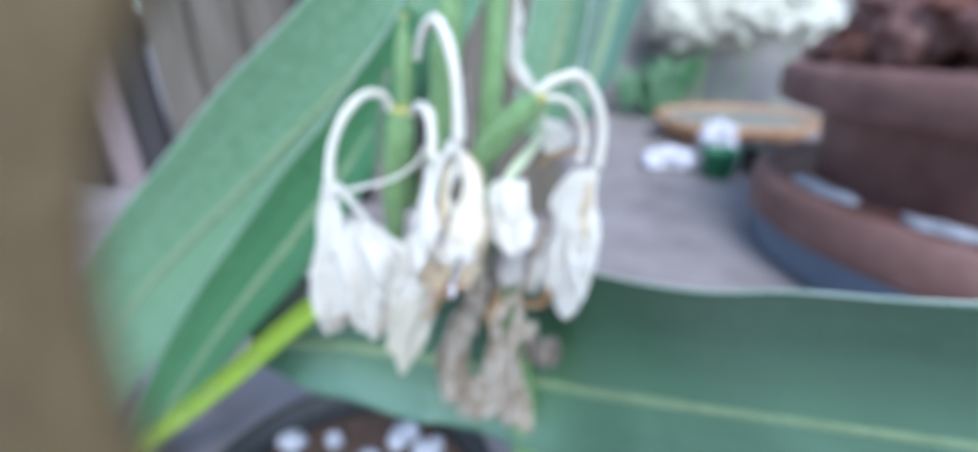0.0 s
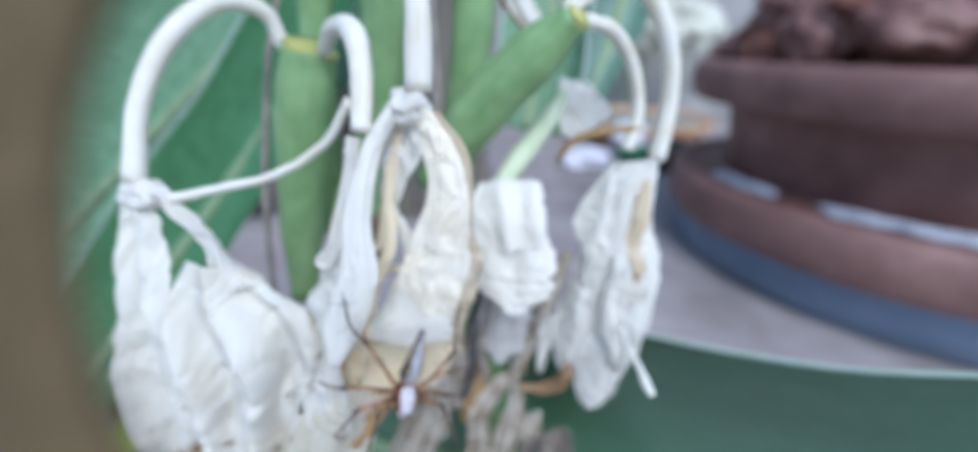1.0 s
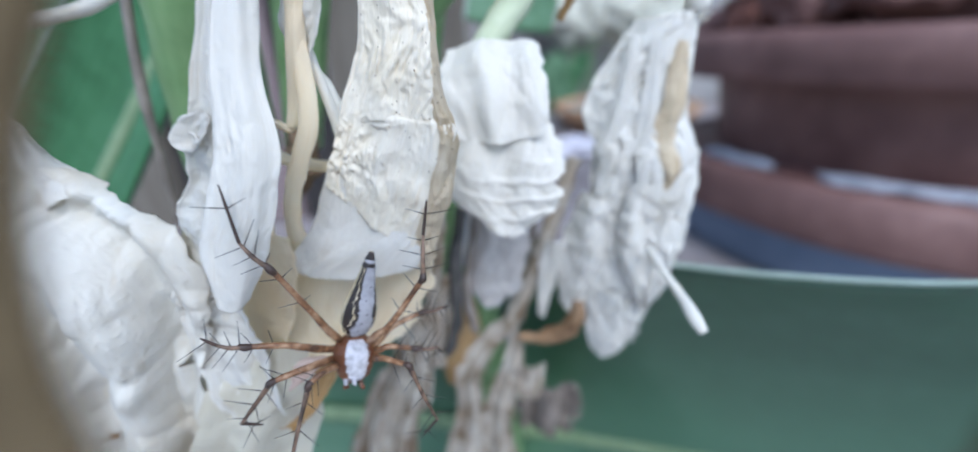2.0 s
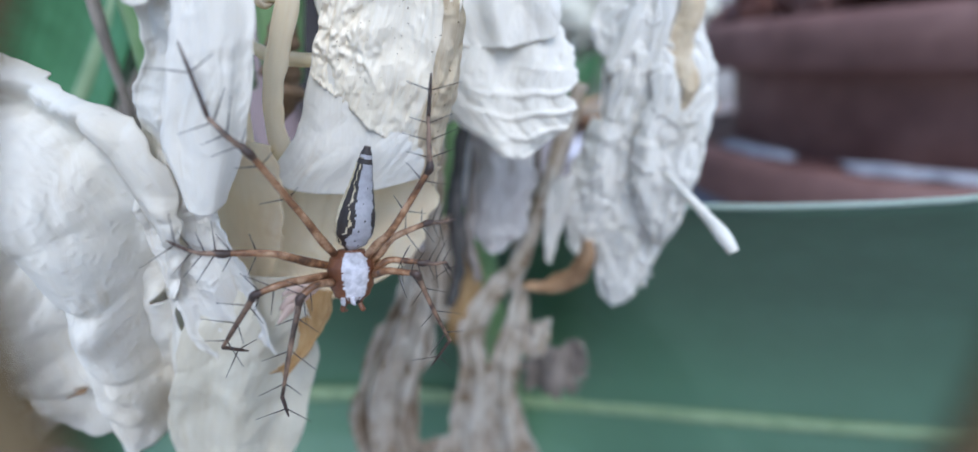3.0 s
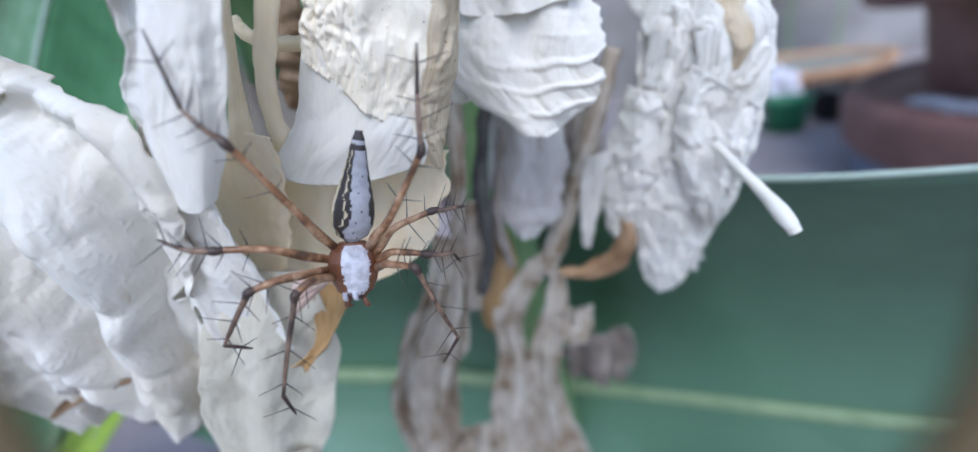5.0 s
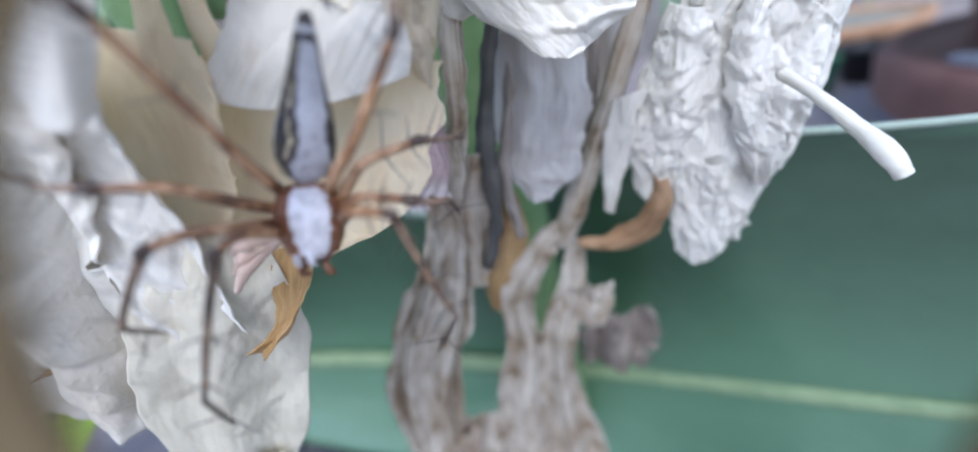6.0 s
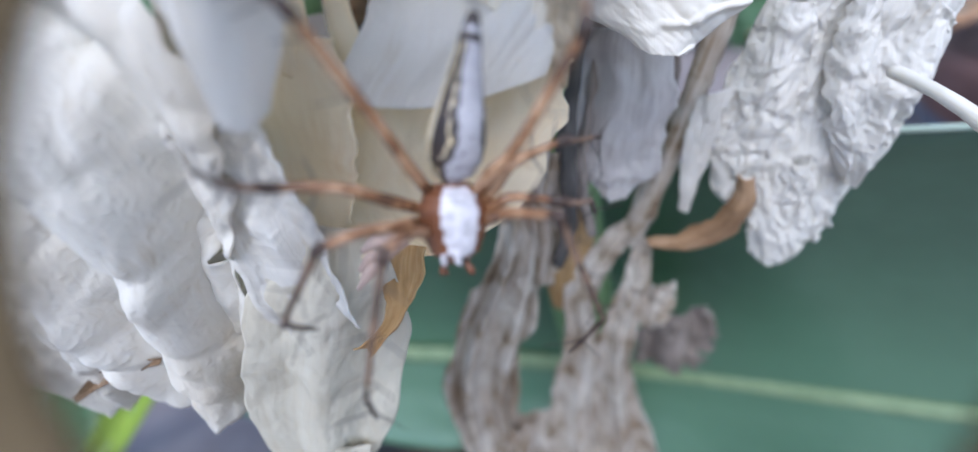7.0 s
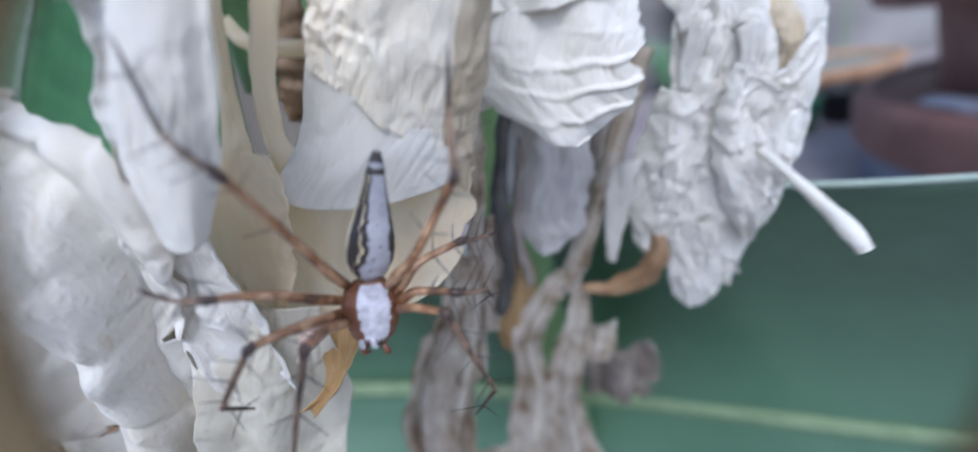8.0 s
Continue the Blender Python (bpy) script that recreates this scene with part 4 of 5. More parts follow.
def flower_three():
    """The short arched tube with the long hanging straps."""
    f = thing("withered_flower", (-2.54, 1, 28.28), "wilted white lily flower with long hanging strap petals", "flower", "withered flowers")
    tube("tube", [(-2.65, 1, 28.19), (-2.3, 0.6, 28.47), (-1.86, 0.1, 28.42), (-1.66, -0.3, 27.94), (-1.63, -0.6, 27.33)], [0.10, 0.13, 0.15, 0.14, 0.12], TUBE, f, "short arched flower tube", wobble=0.1)
    sheet("petal", [(-1.7, -0.6, 27.26), (-1.93, -0.95, 25.8), (-2.16, -1, 25.11), (-2.39, -1, 24.5), (-2.43, -0.97, 23.85), (-2.36, -0.95, 22.85)], [0.08, 0.2, 0.26, 0.31, 0.33, 0.28], WHITE, f, seed=32, cup=0.2, fold=0.08, folds=1.5, crumple=0.075, n=130, m=44)
    web("petal", [(-2.41, -0.78, 23.7), (-2.69, -1.02, 23.36), (-2.95, -1.15, 22.89), (-3.25, -1.15, 22.2), (-3.46, -1.1, 21.39), (-3.28, -1.05, 21.16), (-3.22, -1.0, 20.42)], [(-1.83, -0.72, 23.52), (-1.85, -0.7, 22.85), (-2.05, -0.68, 22.06), (-2.42, -0.72, 21.26), (-2.79, -0.78, 20.68), (-2.6, -0.9, 21.12), (-2.9, -0.95, 20.42)], TIP, f, "rounded off-white petal tip", seed=33, bulge=0.10, fold=0.04, folds=1.6, crumple=0.05, cells=0.02, size=0.4, stria=0.007, crease=0.008, n=150, m=80, ragged=0.05, tail=0.12)


def flower_four():
    """The small crumpled white flower between the others."""
    f = thing("withered_flower", (0.8, 2.4, 27.29), "small crumpled bright white lily flower", "flower", "withered flowers")
    tube("tube", [(1.02, 2.6, 27.48), (0.75, 2.3, 27.08), (0.28, 1.8, 26.51), (-0.07, 1.4, 26.06)], [0.10, 0.17, 0.2, 0.16], PALEGREEN, f, "pale greenish flower tube", wobble=0.1)
    sheet("petal", [(0.97, 2.9, 27.73), (1.22, 2.8, 27.36), (1.54, 2.7, 26.86)], [0.06, 0.42, 0.5], WHITE, f, "white triangular petal flap", seed=40, crumple=0.06, n=30, m=20)
    web("petal", [(-0.42, 1.25, 26.15), (-0.49, 0.95, 25.9), (-0.47, 0.78, 25.61), (-0.38, 0.74, 25.28)], [(0.59, 1.25, 26.21), (0.68, 0.95, 26.0), (0.71, 0.78, 25.69), (0.72, 0.74, 25.33)], LIP, f, "smooth white folded petal", seed=41, crease=0.015, bulge=0.12, fold=0.04, crumple=0.05, cells=0.02, size=0.4, n=90, m=70, ragged=0.06, tail=0.08)
    web("petal", [(-0.4, 0.95, 25.42), (-0.48, 0.86, 25.24), (-0.58, 0.78, 24.9), (-0.4, 0.72, 24.5), (-0.04, 0.66, 24.25)], [(0.71, 0.95, 25.45), (0.89, 0.82, 25.09), (0.91, 0.74, 24.72), (0.84, 0.7, 24.42), (0.42, 0.64, 24.09)], LIP, f, "wrinkled ruffled petal", seed=42, bulge=0.14, fold=0.03, folds=1.3, crumple=0.035, cells=0.018, size=0.3, stria=0.005, ripple=0.03, ripples=6.0, crease=0.012, fine=1.6, n=150, m=100, ragged=0.1, tail=0.08)
    web("petal", [(-0.54, 0.98, 24.98), (-0.69, 0.95, 24.75), (-0.66, 0.95, 24.49)], [(-0.09, 0.95, 24.88), (-0.23, 0.92, 24.57), (-0.5, 0.95, 24.42)], WHITE, f, seed=43, bulge=0.06, crumple=0.05, cells=0.02, n=50, m=40)
    sheet("petal", [(0.12, 1.5, 24.18), (0.09, 1.5, 23.44), (0.04, 1.5, 22.72), (-0.01, 1.5, 22.28)], [0.4, 0.52, 0.45, 0.15], SHADE_GREYP, f, "white petal with shade put into its grey colour", seed=44, cup=-0.3, fold=0.05, crumple=0.06, n=80, m=44)


def flower_five():
    """The flower on the far side, with two arched tubes' petals bunched together and a filament that stands out."""
    f = thing("withered_flower", (0.97, 1.1, 28.75), "bunched wilted white lily flower with one club-ended filament", "flower", "withered flowers")
    tube("tube", [(0.8, 1.1, 28.71), (1.26, 1.3, 29.04), (1.95, 1.7, 29.12), (2.48, 1.9, 28.42), (2.7, 2, 27.57), (2.64, 2, 26.47)], [0.13, 0.14, 0.15, 0.14, 0.14, 0.16], TUBE, f, "arched cream flower tube", wobble=0.1)
    tube("tube", [(1.07, 1.2, 28.64), (1.6, 1.6, 28.49), (2.02, 1.9, 27.96), (2.21, 2, 27.26), (2.09, 1.9, 26.65)], [0.10, 0.11, 0.11, 0.11, 0.12], TUBE, f, wobble=0.1)
    tube("filament", [(0.94, 2, 26.42), (1.18, 1.9, 26.78), (1.69, 1.9, 26.95), (2.25, 1.9, 27.02)], [0.05, 0.06, 0.06, 0.05], TAN, f, "tan withered filament", wobble=0.3)
    web("petal", [(1.91, 2.0, 26.39), (1.27, 1.85, 25.34), (1.49, 1.7, 24.78), (1.37, 1.7, 24.14), (1.19, 1.75, 23.29), (1.38, 1.75, 22.28), (1.78, 1.8, 21.35)], [(2.69, 2.0, 26.5), (2.69, 1.8, 25.28), (2.91, 1.6, 24.64), (2.87, 1.5, 23.97), (2.79, 1.5, 22.99), (2.56, 1.65, 22.09), (2.27, 1.75, 21.19)], WHITE, f, "crumpled bunched petal tissue", seed=51, crease=0.045, fine=1.5, bulge=0.22, fold=0.016, folds=3.0, crumple=0.06, cells=0.026, size=0.24, n=210, m=130, ragged=0.08, tail=0.12)
    web("petal", [(1.35, 1.62, 24.24), (1.12, 1.7, 23.32), (1.07, 1.72, 22.69), (1.17, 1.75, 22.16)], [(1.66, 1.42, 24.18), (1.76, 1.42, 23.38), (1.7, 1.5, 22.7), (1.48, 1.62, 22.16)], WHITE, f, seed=52, bulge=0.10, fold=0.05, folds=1.5, crumple=0.06, cells=0.03, size=0.22, crease=0.04, fine=1.5, n=120, m=60, tail=0.06)
    web("petal", [(1.92, 1.3, 24.47), (1.81, 1.28, 23.83), (1.92, 1.3, 23.16), (2.2, 1.42, 22.56)], [(2.77, 1.35, 23.87), (2.73, 1.32, 23.42), (2.69, 1.38, 22.95), (2.5, 1.5, 22.34)], WHITE, f, seed=56, bulge=0.14, fold=0.07, folds=1.8, crumple=0.07, cells=0.032, size=0.22, crease=0.04, fine=1.5, n=110, m=70, tail=0.08)
    web("petal", [(1.47, 1.6, 22.67), (1.61, 1.65, 22.1), (1.61, 1.7, 21.61), (1.73, 1.75, 21.2)], [(2.33, 1.5, 22.56), (2.39, 1.55, 21.95), (2.44, 1.65, 21.5), (2.15, 1.7, 21.09)], WHITE, f, "hanging lobe with a ragged end", seed=58, bulge=0.10, fold=0.06, folds=1.6, crumple=0.06, cells=0.03, size=0.22, crease=0.04, fine=1.5, n=100, m=60, ragged=0.16, tail=0.06)
    sheet("petal", [(2.45, 1.8, 26.15), (2.42, 1.6, 25.56), (2.32, 1.5, 25.0), (2.44, 1.35, 24.67), (2.39, 1.35, 24.34)], [0.10, 0.15, 0.15, 0.12, 0.05], TANL, f, "browned strap", seed=53, cup=-0.4, crumple=0.04, n=70, m=24)
    sheet("petal", [(1.89, 1.8, 26.22), (1.77, 1.65, 25.53), (1.62, 1.55, 24.9), (1.63, 1.45, 24.8), (1.53, 1.45, 24.19)], [0.10, 0.13, 0.14, 0.12, 0.06], WHITE, f, "narrow white strap", seed=54, cup=-0.5, crumple=0.04, n=70, m=24)
    sheet("petal", [(2.15, 1.75, 26.19), (2.1, 1.6, 25.45), (2.01, 1.48, 24.71), (2.06, 1.32, 24.78), (2.05, 1.3, 24.18)], [0.09, 0.12, 0.13, 0.13, 0.06], WHITE, f, "narrow white strap", seed=57, cup=-0.5, crumple=0.04, n=70, m=24)
    web("petal", [(0.84, 1.7, 23.34), (0.77, 1.7, 22.77), (0.79, 1.7, 21.96)], [(1.15, 1.55, 23.47), (1.04, 1.6, 22.8), (0.91, 1.7, 21.9)], WHITE, f, "thin hanging shred", seed=59, bulge=0.03, crumple=0.05, cells=0.02, n=60, m=24, ragged=0.2)
    tube("filament", [(2.17, 1, 23.64), (2.2, 0.5, 23.6), (2.32, 0.2, 23.47), (2.39, -0.1, 23.37), (2.48, -0.2, 23.23)], [0.055, 0.05, 0.058, 0.078, 0.06], TUBE, f, "thick white filament with rounded end", wobble=0.12)


def flower_six():
    """The old flower at the bottom, dried grey-brown."""
    f = thing("dried_flower", (-0.3, 1.9, 24.6), "shrivelled grey-brown dried lily flower hanging low", "flower", "dried flowers")
    tube("stem", [(-0.26, 1.5, 24.54), (-0.41, 1.4, 23.86), (-0.53, 1.35, 23.07), (-0.54, 1.3, 22.17), (-0.71, 1.25, 21.52)], [0.06, 0.07, 0.10, 0.085, 0.07], DARKSTEM, f, "dark grey dried stem", wobble=0.5, seed=1)
    tube("stem", [(-0.15, 1.6, 24.43), (-0.22, 1.6, 23.59), (-0.38, 1.5, 22.68), (-0.27, 1.5, 21.78)], [0.06, 0.07, 0.08, 0.06], GREYSTEM, f, wobble=0.4, seed=2)
    tube("stem", [(1.26, 2, 24.59), (1.06, 1.95, 23.94), (0.75, 1.9, 22.92), (0.41, 1.9, 21.88), (0.22, 1.9, 21.32)], [0.10, 0.13, 0.13, 0.17, 0.1], DRY, f, wobble=0.35, seed=3)
    tube("stem", [(0.73, 2.1, 24.09), (0.67, 2.1, 23.14), (0.51, 2, 22.22)], [0.05, 0.07, 0.06], GREYSTEM, f, wobble=0.4, seed=4)
    tube("stem", [(-0.61, 1, 24.69), (-0.66, 1, 24.13), (-0.73, 1, 23.47), (-0.9, 1.05, 22.64)], [0.08, 0.11, 0.10, 0.06], DRY, f, "pale dry stem", wobble=0.4, seed=6)
    web("petal", [(-1.24, 1.2, 22.66), (-1.44, 1.2, 22.0), (-1.83, 1.2, 21.24), (-2.4, 1.22, 20.17), (-2.7, 1.25, 18.8), (-2.55, 1.3, 16.67), (-1.83, 1.35, 17.73)], [(-0.9, 1.35, 22.55), (-0.9, 1.35, 21.76), (-1.04, 1.35, 20.83), (-1.33, 1.35, 19.7), (-1.63, 1.36, 18.44), (-1.59, 1.4, 16.6), (-1.23, 1.4, 17.97)], DRY, f, "long withered grey petal", seed=61, crease=0.05, fine=1.2, bulge=0.12, fold=0.12, folds=2.6, crumple=0.06, cells=0.02, size=0.3, stria=0.02, n=190, m=70, ragged=0.1)
    web("petal", [(-0.86, 1.3, 23.1), (-1.03, 1.3, 22.51), (-1.06, 1.3, 21.81), (-1.05, 1.35, 21.16)], [(-0.51, 1.4, 23.03), (-0.57, 1.4, 22.42), (-0.66, 1.42, 21.7), (-0.81, 1.42, 21.09)], DRY, f, "twisted grey strand", seed=66, bulge=0.08, fold=0.1, folds=1.6, crumple=0.05, cells=0.02, stria=0.02, n=90, m=40, ragged=0.25)
    web("petal", [(-0.62, 1.75, 22.49), (-0.79, 1.75, 21.77), (-0.92, 1.75, 21.05), (-0.87, 1.75, 20.39)], [(-0.35, 1.8, 22.44), (-0.21, 1.8, 21.7), (-0.32, 1.8, 21.08), (-0.69, 1.8, 20.27)], TAN, f, "brown dried petal", seed=62, bulge=0.1, fold=0.03, crumple=0.04, cells=0.01, n=70, m=40)
    web("petal", [(0.25, 1.88, 21.8), (-0.27, 1.8, 21.34), (-0.71, 1.72, 20.71), (-0.69, 1.7, 19.77), (-0.99, 1.7, 18.63), (-1.26, 1.72, 16.7), (-2.1, 1.75, 15.41)], [(0.41, 1.9, 21.63), (0.06, 1.8, 21.07), (-0.23, 1.75, 20.29), (-0.16, 1.74, 19.19), (-0.22, 1.76, 17.83), (-0.16, 1.8, 16.11), (-0.7, 1.8, 15.63)], DRY, f, "twisted dry petal strand", seed=63, crease=0.05, fine=1.2, bulge=0.08, fold=0.10, folds=1.8, crumple=0.05, cells=0.02, size=0.3, stria=0.02, n=190, m=60, ragged=0.1, tail=0.15)
    web("petal", [(0.33, 1.92, 21.57), (0.17, 1.9, 20.74), (-0.09, 1.88, 19.96), (-0.38, 1.86, 18.57), (-0.62, 1.86, 16.68), (-0.87, 1.86, 15.6)], [(0.56, 1.92, 21.33), (0.53, 1.92, 20.46), (0.34, 1.92, 18.95), (0.57, 1.92, 17.58), (1.06, 1.94, 15.5), (0.6, 1.95, 14.81)], DRY, f, "twisted dry petal strand", seed=64, crease=0.05, fine=1.2, bulge=0.08, fold=0.08, folds=1.8, crumple=0.05, cells=0.02, size=0.3, stria=0.02, n=190, m=60, ragged=0.1)
    web("petal", [(-1.66, 1.5, 17.97), (-1.87, 1.5, 17.08), (-2.12, 1.5, 15.69)], [(-1.03, 1.7, 17.84), (-1.08, 1.7, 16.73), (-1.18, 1.7, 15.31)], DRY, f, seed=67, bulge=0.05, fold=0.08, crumple=0.06, cells=0.02, n=60, m=40, ragged=0.2)
    web("petal", [(0.5, 2.05, 20.52), (0.35, 2.05, 20.1), (0.49, 2.05, 19.55)], [(0.91, 2.1, 20.45), (0.99, 2.1, 20.14), (0.85, 2.1, 19.62)], DRY, f, "small crumpled pale scrap", seed=65, bulge=0.1, fold=0.08, crumple=0.1, cells=0.05, size=0.2, n=60, m=50, ragged=0.3)
    web("shrivelled_tip", [(0.66, 2.6, 19.35), (0.47, 2.6, 18.66), (0.58, 2.6, 18.03)], [(1.74, 2.7, 19.34), (1.84, 2.7, 18.65), (1.64, 2.7, 17.69)], SHRIVEL, f, "brown shrivelled petal tip", seed=8, bulge=0.15, fold=0.12, crumple=0.12, cells=0.06, size=0.35, n=80, m=60, ragged=0.3)
    tube("dried_anther", [(-2.06, 1, 25.61), (-2.21, 1, 25.26), (-2.25, 0.95, 24.88), (-2.37, 0.9, 24.56)], [0.10, 0.16, 0.18, 0.08], RIND, f, "shrivelled brown anther", n=30, wobble=0.7, seed=9)
    web("ring", [(0.45, 1.8, 21.48), (0.81, 1.7, 21.6), (1.14, 1.55, 21.93), (1.26, 1.4, 22.3), (1.25, 1.35, 22.58)], [(0.51, 1.75, 21.35), (0.97, 1.65, 21.35), (1.36, 1.5, 21.67), (1.48, 1.35, 22.17), (1.39, 1.3, 22.56)], RINDL, f, "curled brown rind", seed=68, bulge=0.09, fold=0.01, crumple=0.02, cells=0.01, size=0.2, n=70, m=24, ragged=0.1)


def shed_petal():
    """A loose white shred caught among the buds."""
    f = thing("withered_petal", (0.09, 3.4, 30.7), "thin white withered petal hanging among green buds", "petal")
    web("shred", [(-0.13, 3.6, 31.99), (-0.19, 3.5, 30.71), (-0.29, 3.4, 29.31), (0.31, 3.3, 28.43)], [(0.09, 3.6, 31.98), (0.15, 3.5, 30.7), (0.21, 3.4, 29.4), (0.7, 3.3, 28.58)], WHITE, f, seed=71, bulge=0.08, fold=0.06, crumple=0.08, cells=0.03, size=0.4, n=80, m=30, ragged=0.25)
    tube("dry_edge", [(-0.11, 3.45, 31.98), (-0.23, 3.35, 30.37), (-0.27, 3.25, 29.25), (0.4, 3.2, 28.37)], [0.03, 0.05, 0.05, 0.03], RIND, f, "brown dried petal edge", n=24, sides=6, wobble=0.4)


# ---- the spider ----
def spider():
    s = thing("lynx_spider", (-1.1, -1.08, 24.0), "orange-legged lynx spider with white black-edged abdomen on withered petal", "spider")
    tail, waist, head = Vector((-0.94, -0.93, 24.78)), Vector((-1.17, -1.08, 23.99)), Vector((-1.19, -1.25, 23.62))

    def body(name, a, b, radii, slots_of, mats, lean, flat=0.8, label="", n=110, sides=72):
        axis = (b - a).normalized()
        side = axis.cross(Vector((lean, -0.9, 0.35))).normalized()
        back = side.cross(axis).normalized()
        if back.y > 0:
            back = -back
        verts, faces, slots, uv = [], [], [], []
        for i in range(n + 1):
            p = a + (b - a) * (i / n)
            r = along(radii, i / n)
            for k in range(sides):
                t = 2 * math.pi * k / sides
                verts.append((p + side * (r * math.cos(t)) + back * (r * flat * math.sin(t))) * 0.01)
                uv.append((i / n, k / sides))
        for i in range(n):
            for k in range(sides):
                faces.append((i * sides + k, i * sides + (k + 1) % sides, (i + 1) * sides + (k + 1) % sides, (i + 1) * sides + k))
                slots.append(slots_of(i / n, math.sin(2 * math.pi * (k + 0.5) / sides), math.cos(2 * math.pi * (k + 0.5) / sides)))
        verts += [a * 0.01, b * 0.01]
        uv += [(0, 0), (1, 0)]
        for k in range(sides):
            faces += [(len(verts) - 2, (k + 1) % sides, k), (len(verts) - 1, n * sides + k, n * sides + (k + 1) % sides)]
            slots += [slots_of(0, 0.5, 0), slots_of(1, 0.5, 0)]
        return put(name, verts, faces, mats, s, label, uv, slots=slots)

    spots = [(0.50, -0.15), (0.66, -0.30), (0.76, -0.05), (0.84, -0.42), (0.86, 0.05), (0.91, -0.20), (0.36, -0.35)]

    def belly(u, up, across):
        if u < 0.07 or 0.10 < u < 0.15:
            return 1
        if u < 0.10:
            return 0 if up > 0.3 else 1
        if up < 0:
            return 2 if across > 0.97 else 1
        jag = 0.03 * math.sin(u * 61) + 0.03 * math.sin(u * 23 + 1)
        inner = along([0.40, 0.42, 0.40, 0.36, 0.33, 0.20, 0.22, 0.52, 0.62], u) + jag
        outer = -along([0.86, 0.88, 0.86, 0.82, 0.80, 0.64, 0.78, 0.93, 0.95], u) - jag
        if outer < across < inner:
            return 1 if any(abs(u - a) < 0.009 and abs(across - c) < 0.035 for a, c in spots) else 0
        if across > inner:
            return 2 if inner + 0.26 + jag < across < inner + 0.33 or across > 0.95 else 1
        return 1

    def shield(u, up, across):
        wide = 0.025 * math.sin(u * 31) + 0.015 * math.sin(u * 77)
        front = 0.93 - (0.07 if abs((across * 7 + 3.5) % 2 - 1) < 0.35 else 0.0)
        return 0 if up > 0.02 and -0.66 + wide < across < 0.44 + wide - 0.1 * u and 0.03 < u < front else 1

    body("abdomen", tail, waist + Vector((0.0, -0.01, 0.02)), [0.025, 0.046, 0.062, 0.074, 0.09, 0.108, 0.126, 0.142, 0.15, 0.146, 0.12, 0.05], belly, [COL_V, COL_K, COL_G], 0.55, label="white abdomen with black and gold side lines")
    body("carapace", waist + Vector((0, 0, 0.01)), head, [0.10, 0.165, 0.185, 0.18, 0.165, 0.14, 0.08], shield, [COL_W, COL_B], 0.32, label="white-furred carapace with brown sides")
    for dx in (-0.035, 0.035):
        tube("tuft", [head + Vector((dx, -0.075, 0.10)), head + Vector((dx * 1.1, -0.085, 0.06)), head + Vector((dx * 1.2, -0.07, 0.02))], [0.018, 0.02, 0.008], COL_W, s, "white fur tuft", n=10, sides=8)
    for dx in (-0.05, 0.05):
        lump("eye", head + Vector((dx, -0.03, 0.03)), (0.022, 0.022, 0.022), COL_K, s, rough=0)
        tube("palp", [head + Vector((dx, 0, 0)), head + Vector((dx * 1.6, -0.03, -0.05)), head + Vector((dx * 1.4, 0.02, -0.10))], [0.02, 0.022, 0.012], COL_B, s, n=10, sides=8)
    random.seed(31)
    hub = waist + Vector((0, -0.02, -0.12))
    legs = [
        [(-0.10, 0.05), (-1.37, -1.30, 24.42), (-1.54, -1.41, 24.93), (-1.72, -1.40, 25.15), (-1.8, -1.3, 25.56)],
        [(-0.14, -0.02), (-1.60, -1.42, 24.20), (-1.86, -1.52, 24.28), (-2.03, -1.58, 24.35), (-2.12, -1.6, 24.44)],
        [(-0.13, -0.08), (-1.52, -1.55, 24.03), (-1.67, -1.64, 24.02), (-1.98, -1.71, 23.63), (-1.88, -1.62, 23.5)],
        [(-0.10, -0.14), (-1.33, -1.50, 23.97), (-1.41, -1.58, 23.93), (-1.57, -1.90, 23.33), (-1.65, -1.8, 23)],
        [(0.10, 0.05), (-0.78, -1.22, 24.25), (-0.47, -1.19, 24.69), (-0.46, -1.05, 25.01), (-0.42, -0.98, 25.28)],
        [(0.14, 0.0), (-0.82, -1.05, 24.08), (-0.58, -0.88, 24.10), (-0.42, -0.76, 24.05), (-0.36, -0.7, 24.02)],
        [(0.14, -0.05), (-0.85, -1.15, 23.93), (-0.62, -1.10, 23.86), (-0.45, -1.02, 23.80), (-0.42, -0.95, 23.66)],
        [(0.13, -0.1), (-0.85, -1.30, 23.93), (-0.62, -1.41, 23.97), (-0.43, -1.44, 23.34), (-0.62, -1.35, 22.98)],
    ]
    for (dx, dz), knee1, knee2, foot, end in legs:
        start = hub + Vector((dx, 0, dz))
        pts = [start, Vector(knee1), Vector(knee2), Vector(foot), Vector(end)]
        upper = tube("leg", [pts[0], pts[0].lerp(pts[1], 0.5) + Vector((0, -0.03, 0.02)), pts[1], pts[2]], [0.030, 0.035, 0.030, 0.026, 0.022], COL_A, s, "jointed orange-brown leg", n=24, sides=10, wobble=0.1)
        before, after = pts[2] + (pts[1] - pts[2]).normalized() * 0.045, pts[2] + (pts[3] - pts[2]).normalized() * 0.055
        tube("knee", [before, pts[2] + Vector((0, -0.008, 0)), after], [0.024, 0.031, 0.023], COL_C, upper, "dark knee joint", n=8, sides=10)
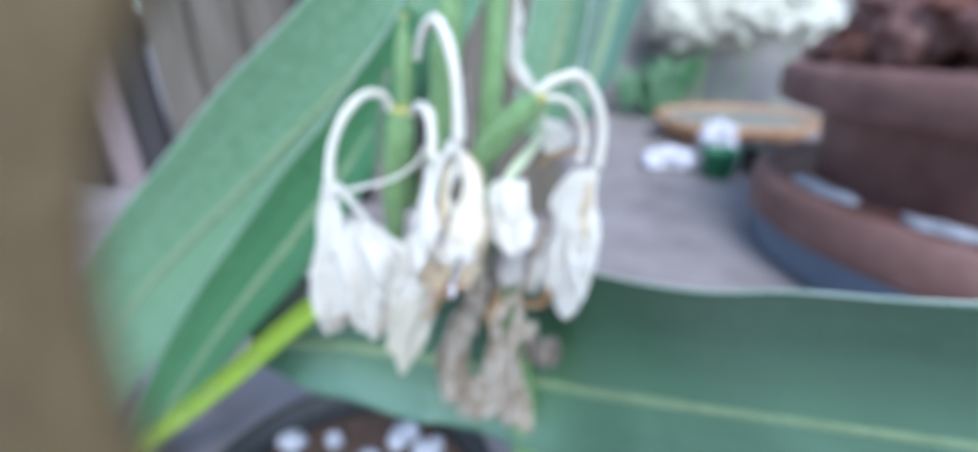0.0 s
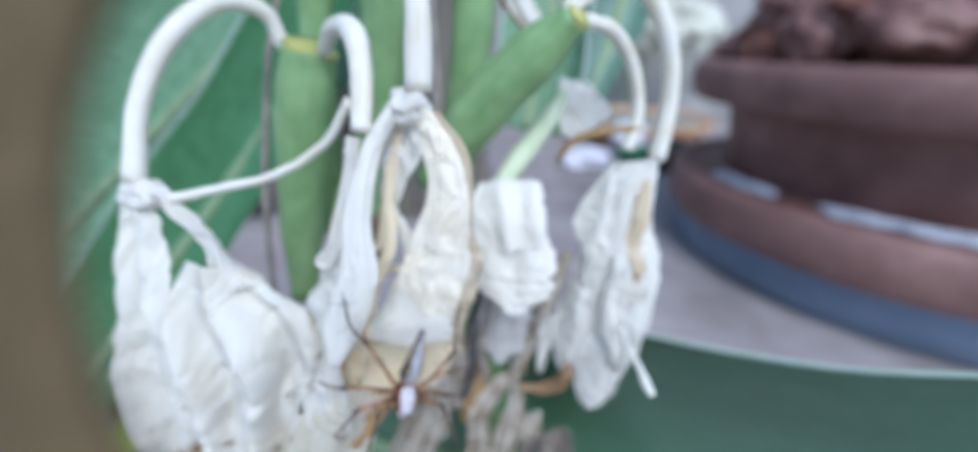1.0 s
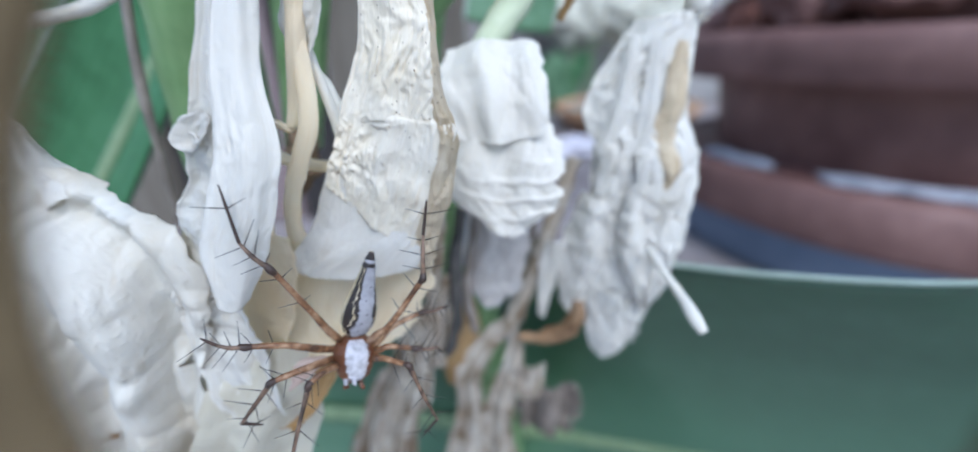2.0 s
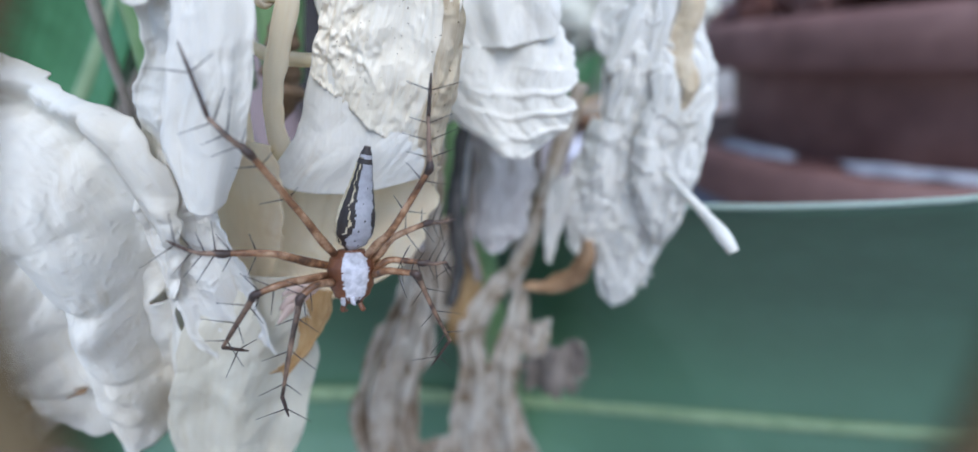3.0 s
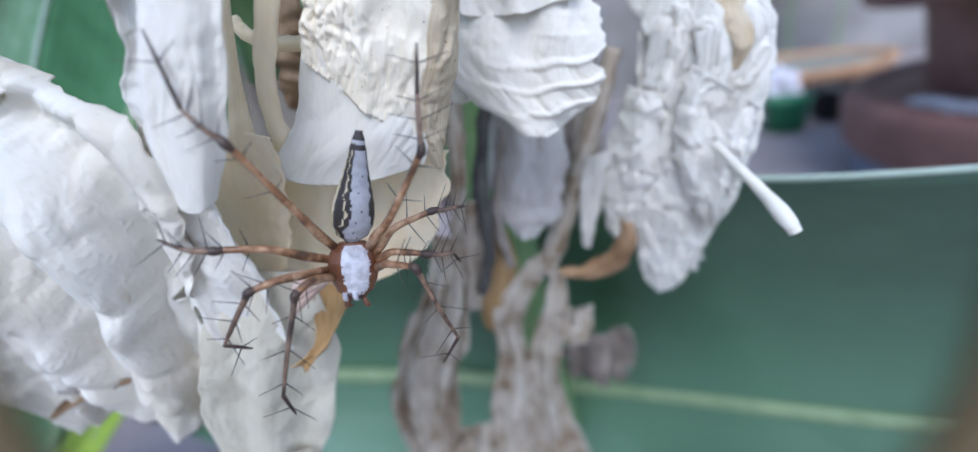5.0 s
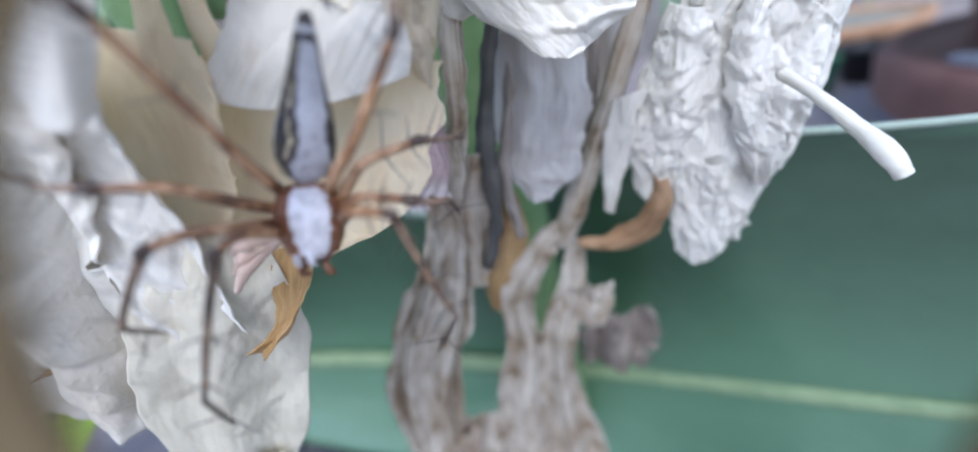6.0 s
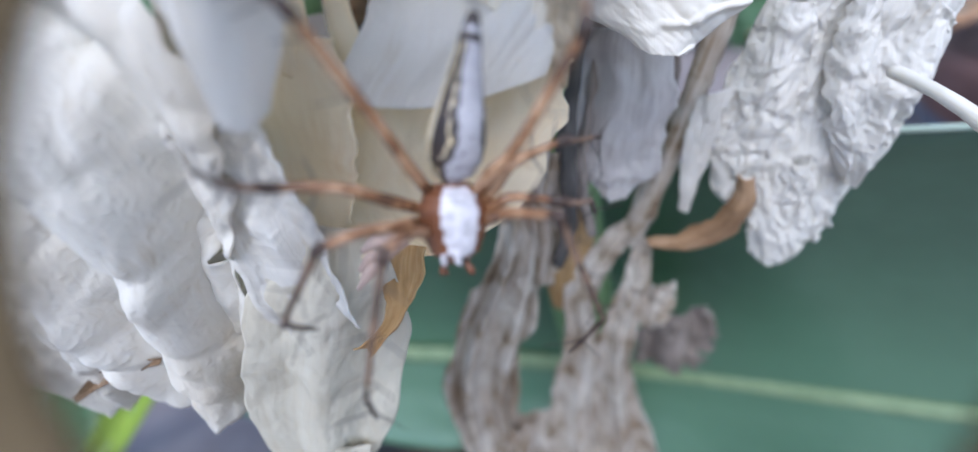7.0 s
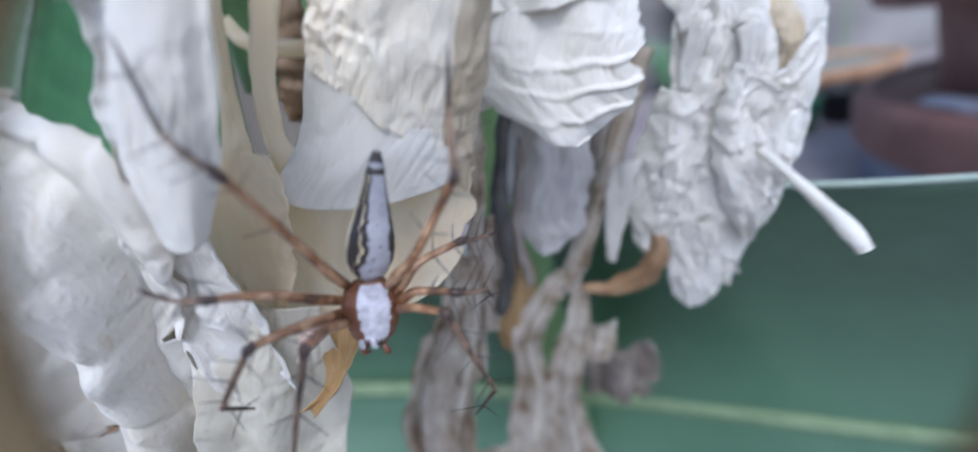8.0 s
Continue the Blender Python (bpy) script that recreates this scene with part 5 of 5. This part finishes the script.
        lower = tube("shin", [pts[2], pts[2].lerp(pts[3], 0.5) + Vector((0, -0.02, 0)), pts[3]], [0.022, 0.018, 0.013], COL_L, upper, "darker brown shin", n=16, sides=8, wobble=0.1)
        tube("foot", [pts[3], pts[3].lerp(pts[4], 0.6), pts[4]], [0.014, 0.012, 0.006], COL_C, upper, "thin dark foot", n=12, sides=8)
        for a, b, count in ((1, 2, 2), (2, 3, 3), (3, 4, 1)):
            d = pts[b] - pts[a]
            for k in range(count):
                p = pts[a] + d * ((k + 0.6) / count)
                for sign in (-1, 1):
                    q = d.normalized().cross(Vector((0.1, -0.95, 0.3))).normalized() * sign + Vector((random.uniform(-0.2, 0.2), random.uniform(-0.5, 0.1), 0)) + d.normalized() * 0.45
                    tube("spine", [p, p + q.normalized() * random.uniform(0.13, 0.24)], [0.0048, 0.0018], COL_K, upper, n=3, sides=5)


leaves()
buds()
flower_one()
flower_two()
flower_three()
flower_four()
flower_five()
flower_six()
shed_petal()
spider()


# ---- the clip-on lens before the camera ----
def lens_rim():
    ob = new("lens_rim")
    ob.empty_display_size = 0.01
    tagged(ob, "blurred brown finely ribbed rim of a clip-on close-up lens", "lens rim")
    verts, faces, n = [], [], 960
    profile = [(1.22, -1.06), (1.235, -1.04), (1.64, -1.04), (1.66, -1.06), (1.66, -1.14), (1.64, -1.16), (1.25, -1.10)]
    for rr, zz in profile:
        for k in range(n):
            a = 2 * math.pi * k / n
            out = rr + (0.14 * abs(2 * (k / 4 % 1) - 1) if rr < 1.3 else 0)
            verts.append((out * 0.01 * math.cos(a), out * 0.01 * math.sin(a), zz * 0.01))
    m = len(profile)
    for i in range(m):
        for k in range(n):
            j = (k + 1) % n
            faces.append((i * n + k, i * n + j, ((i + 1) % m) * n + j, ((i + 1) % m) * n + k))
    put("ring", verts, faces, RIM, ob)
    bead, loop = [], []
    for k in range(n):
        a = 2 * math.pi * k / n
        for b in range(6):
            rr, zz = 1.67 + 0.02 * math.cos(b * math.pi / 3), -1.10 + 0.05 * math.sin(b * math.pi / 3)
            bead.append((rr * 0.01 * math.cos(a), rr * 0.01 * math.sin(a), zz * 0.01))
            loop.append((k * 6 + b, k * 6 + (b + 1) % 6, (k + 1) % n * 6 + (b + 1) % 6, (k + 1) % n * 6 + b))
    put("outer_band", bead, loop, RIM, ob)
    return ob


RIM_OB = lens_rim()
# the rim's slip across the view, in centimetres: (seconds, right, up)
RIM_SLIP = [
    (0, 0.33, 0.02), (0.5, 0.31, 0.05), (1, 0.27, 0.08), (1.2, 0.25, 0.09), (2.3, 0.07, 0.15), (2.5, 0.055, 0.16), (3, 0.045, 0.16), (3.5, -0.02, 0.17), (4, -0.05, 0.17),
    (4.5, -0.065, 0.17), (5.8, 0.10, 0.14), (6, 0.10, 0.14), (6.5, 0.10, 0.14), (7, 0.11, 0.14), (7.5, 0.11, 0.14), (8, 0.08, 0.14),
]


# ---- what moves ----
def motions():
    for ob in PLANT:
        home = Matrix.Translation(ob.location)
        walk(ob, [(t, SWAY_AT[t] @ home) for t, *_ in SWAY])
    slip = {t: (x, y) for t, x, y in RIM_SLIP}
    walk(RIM_OB, [(t, m @ pose(0.01 * slip[t][0], 0.01 * slip[t][1], 0)) for t, m in PATH])


motions()
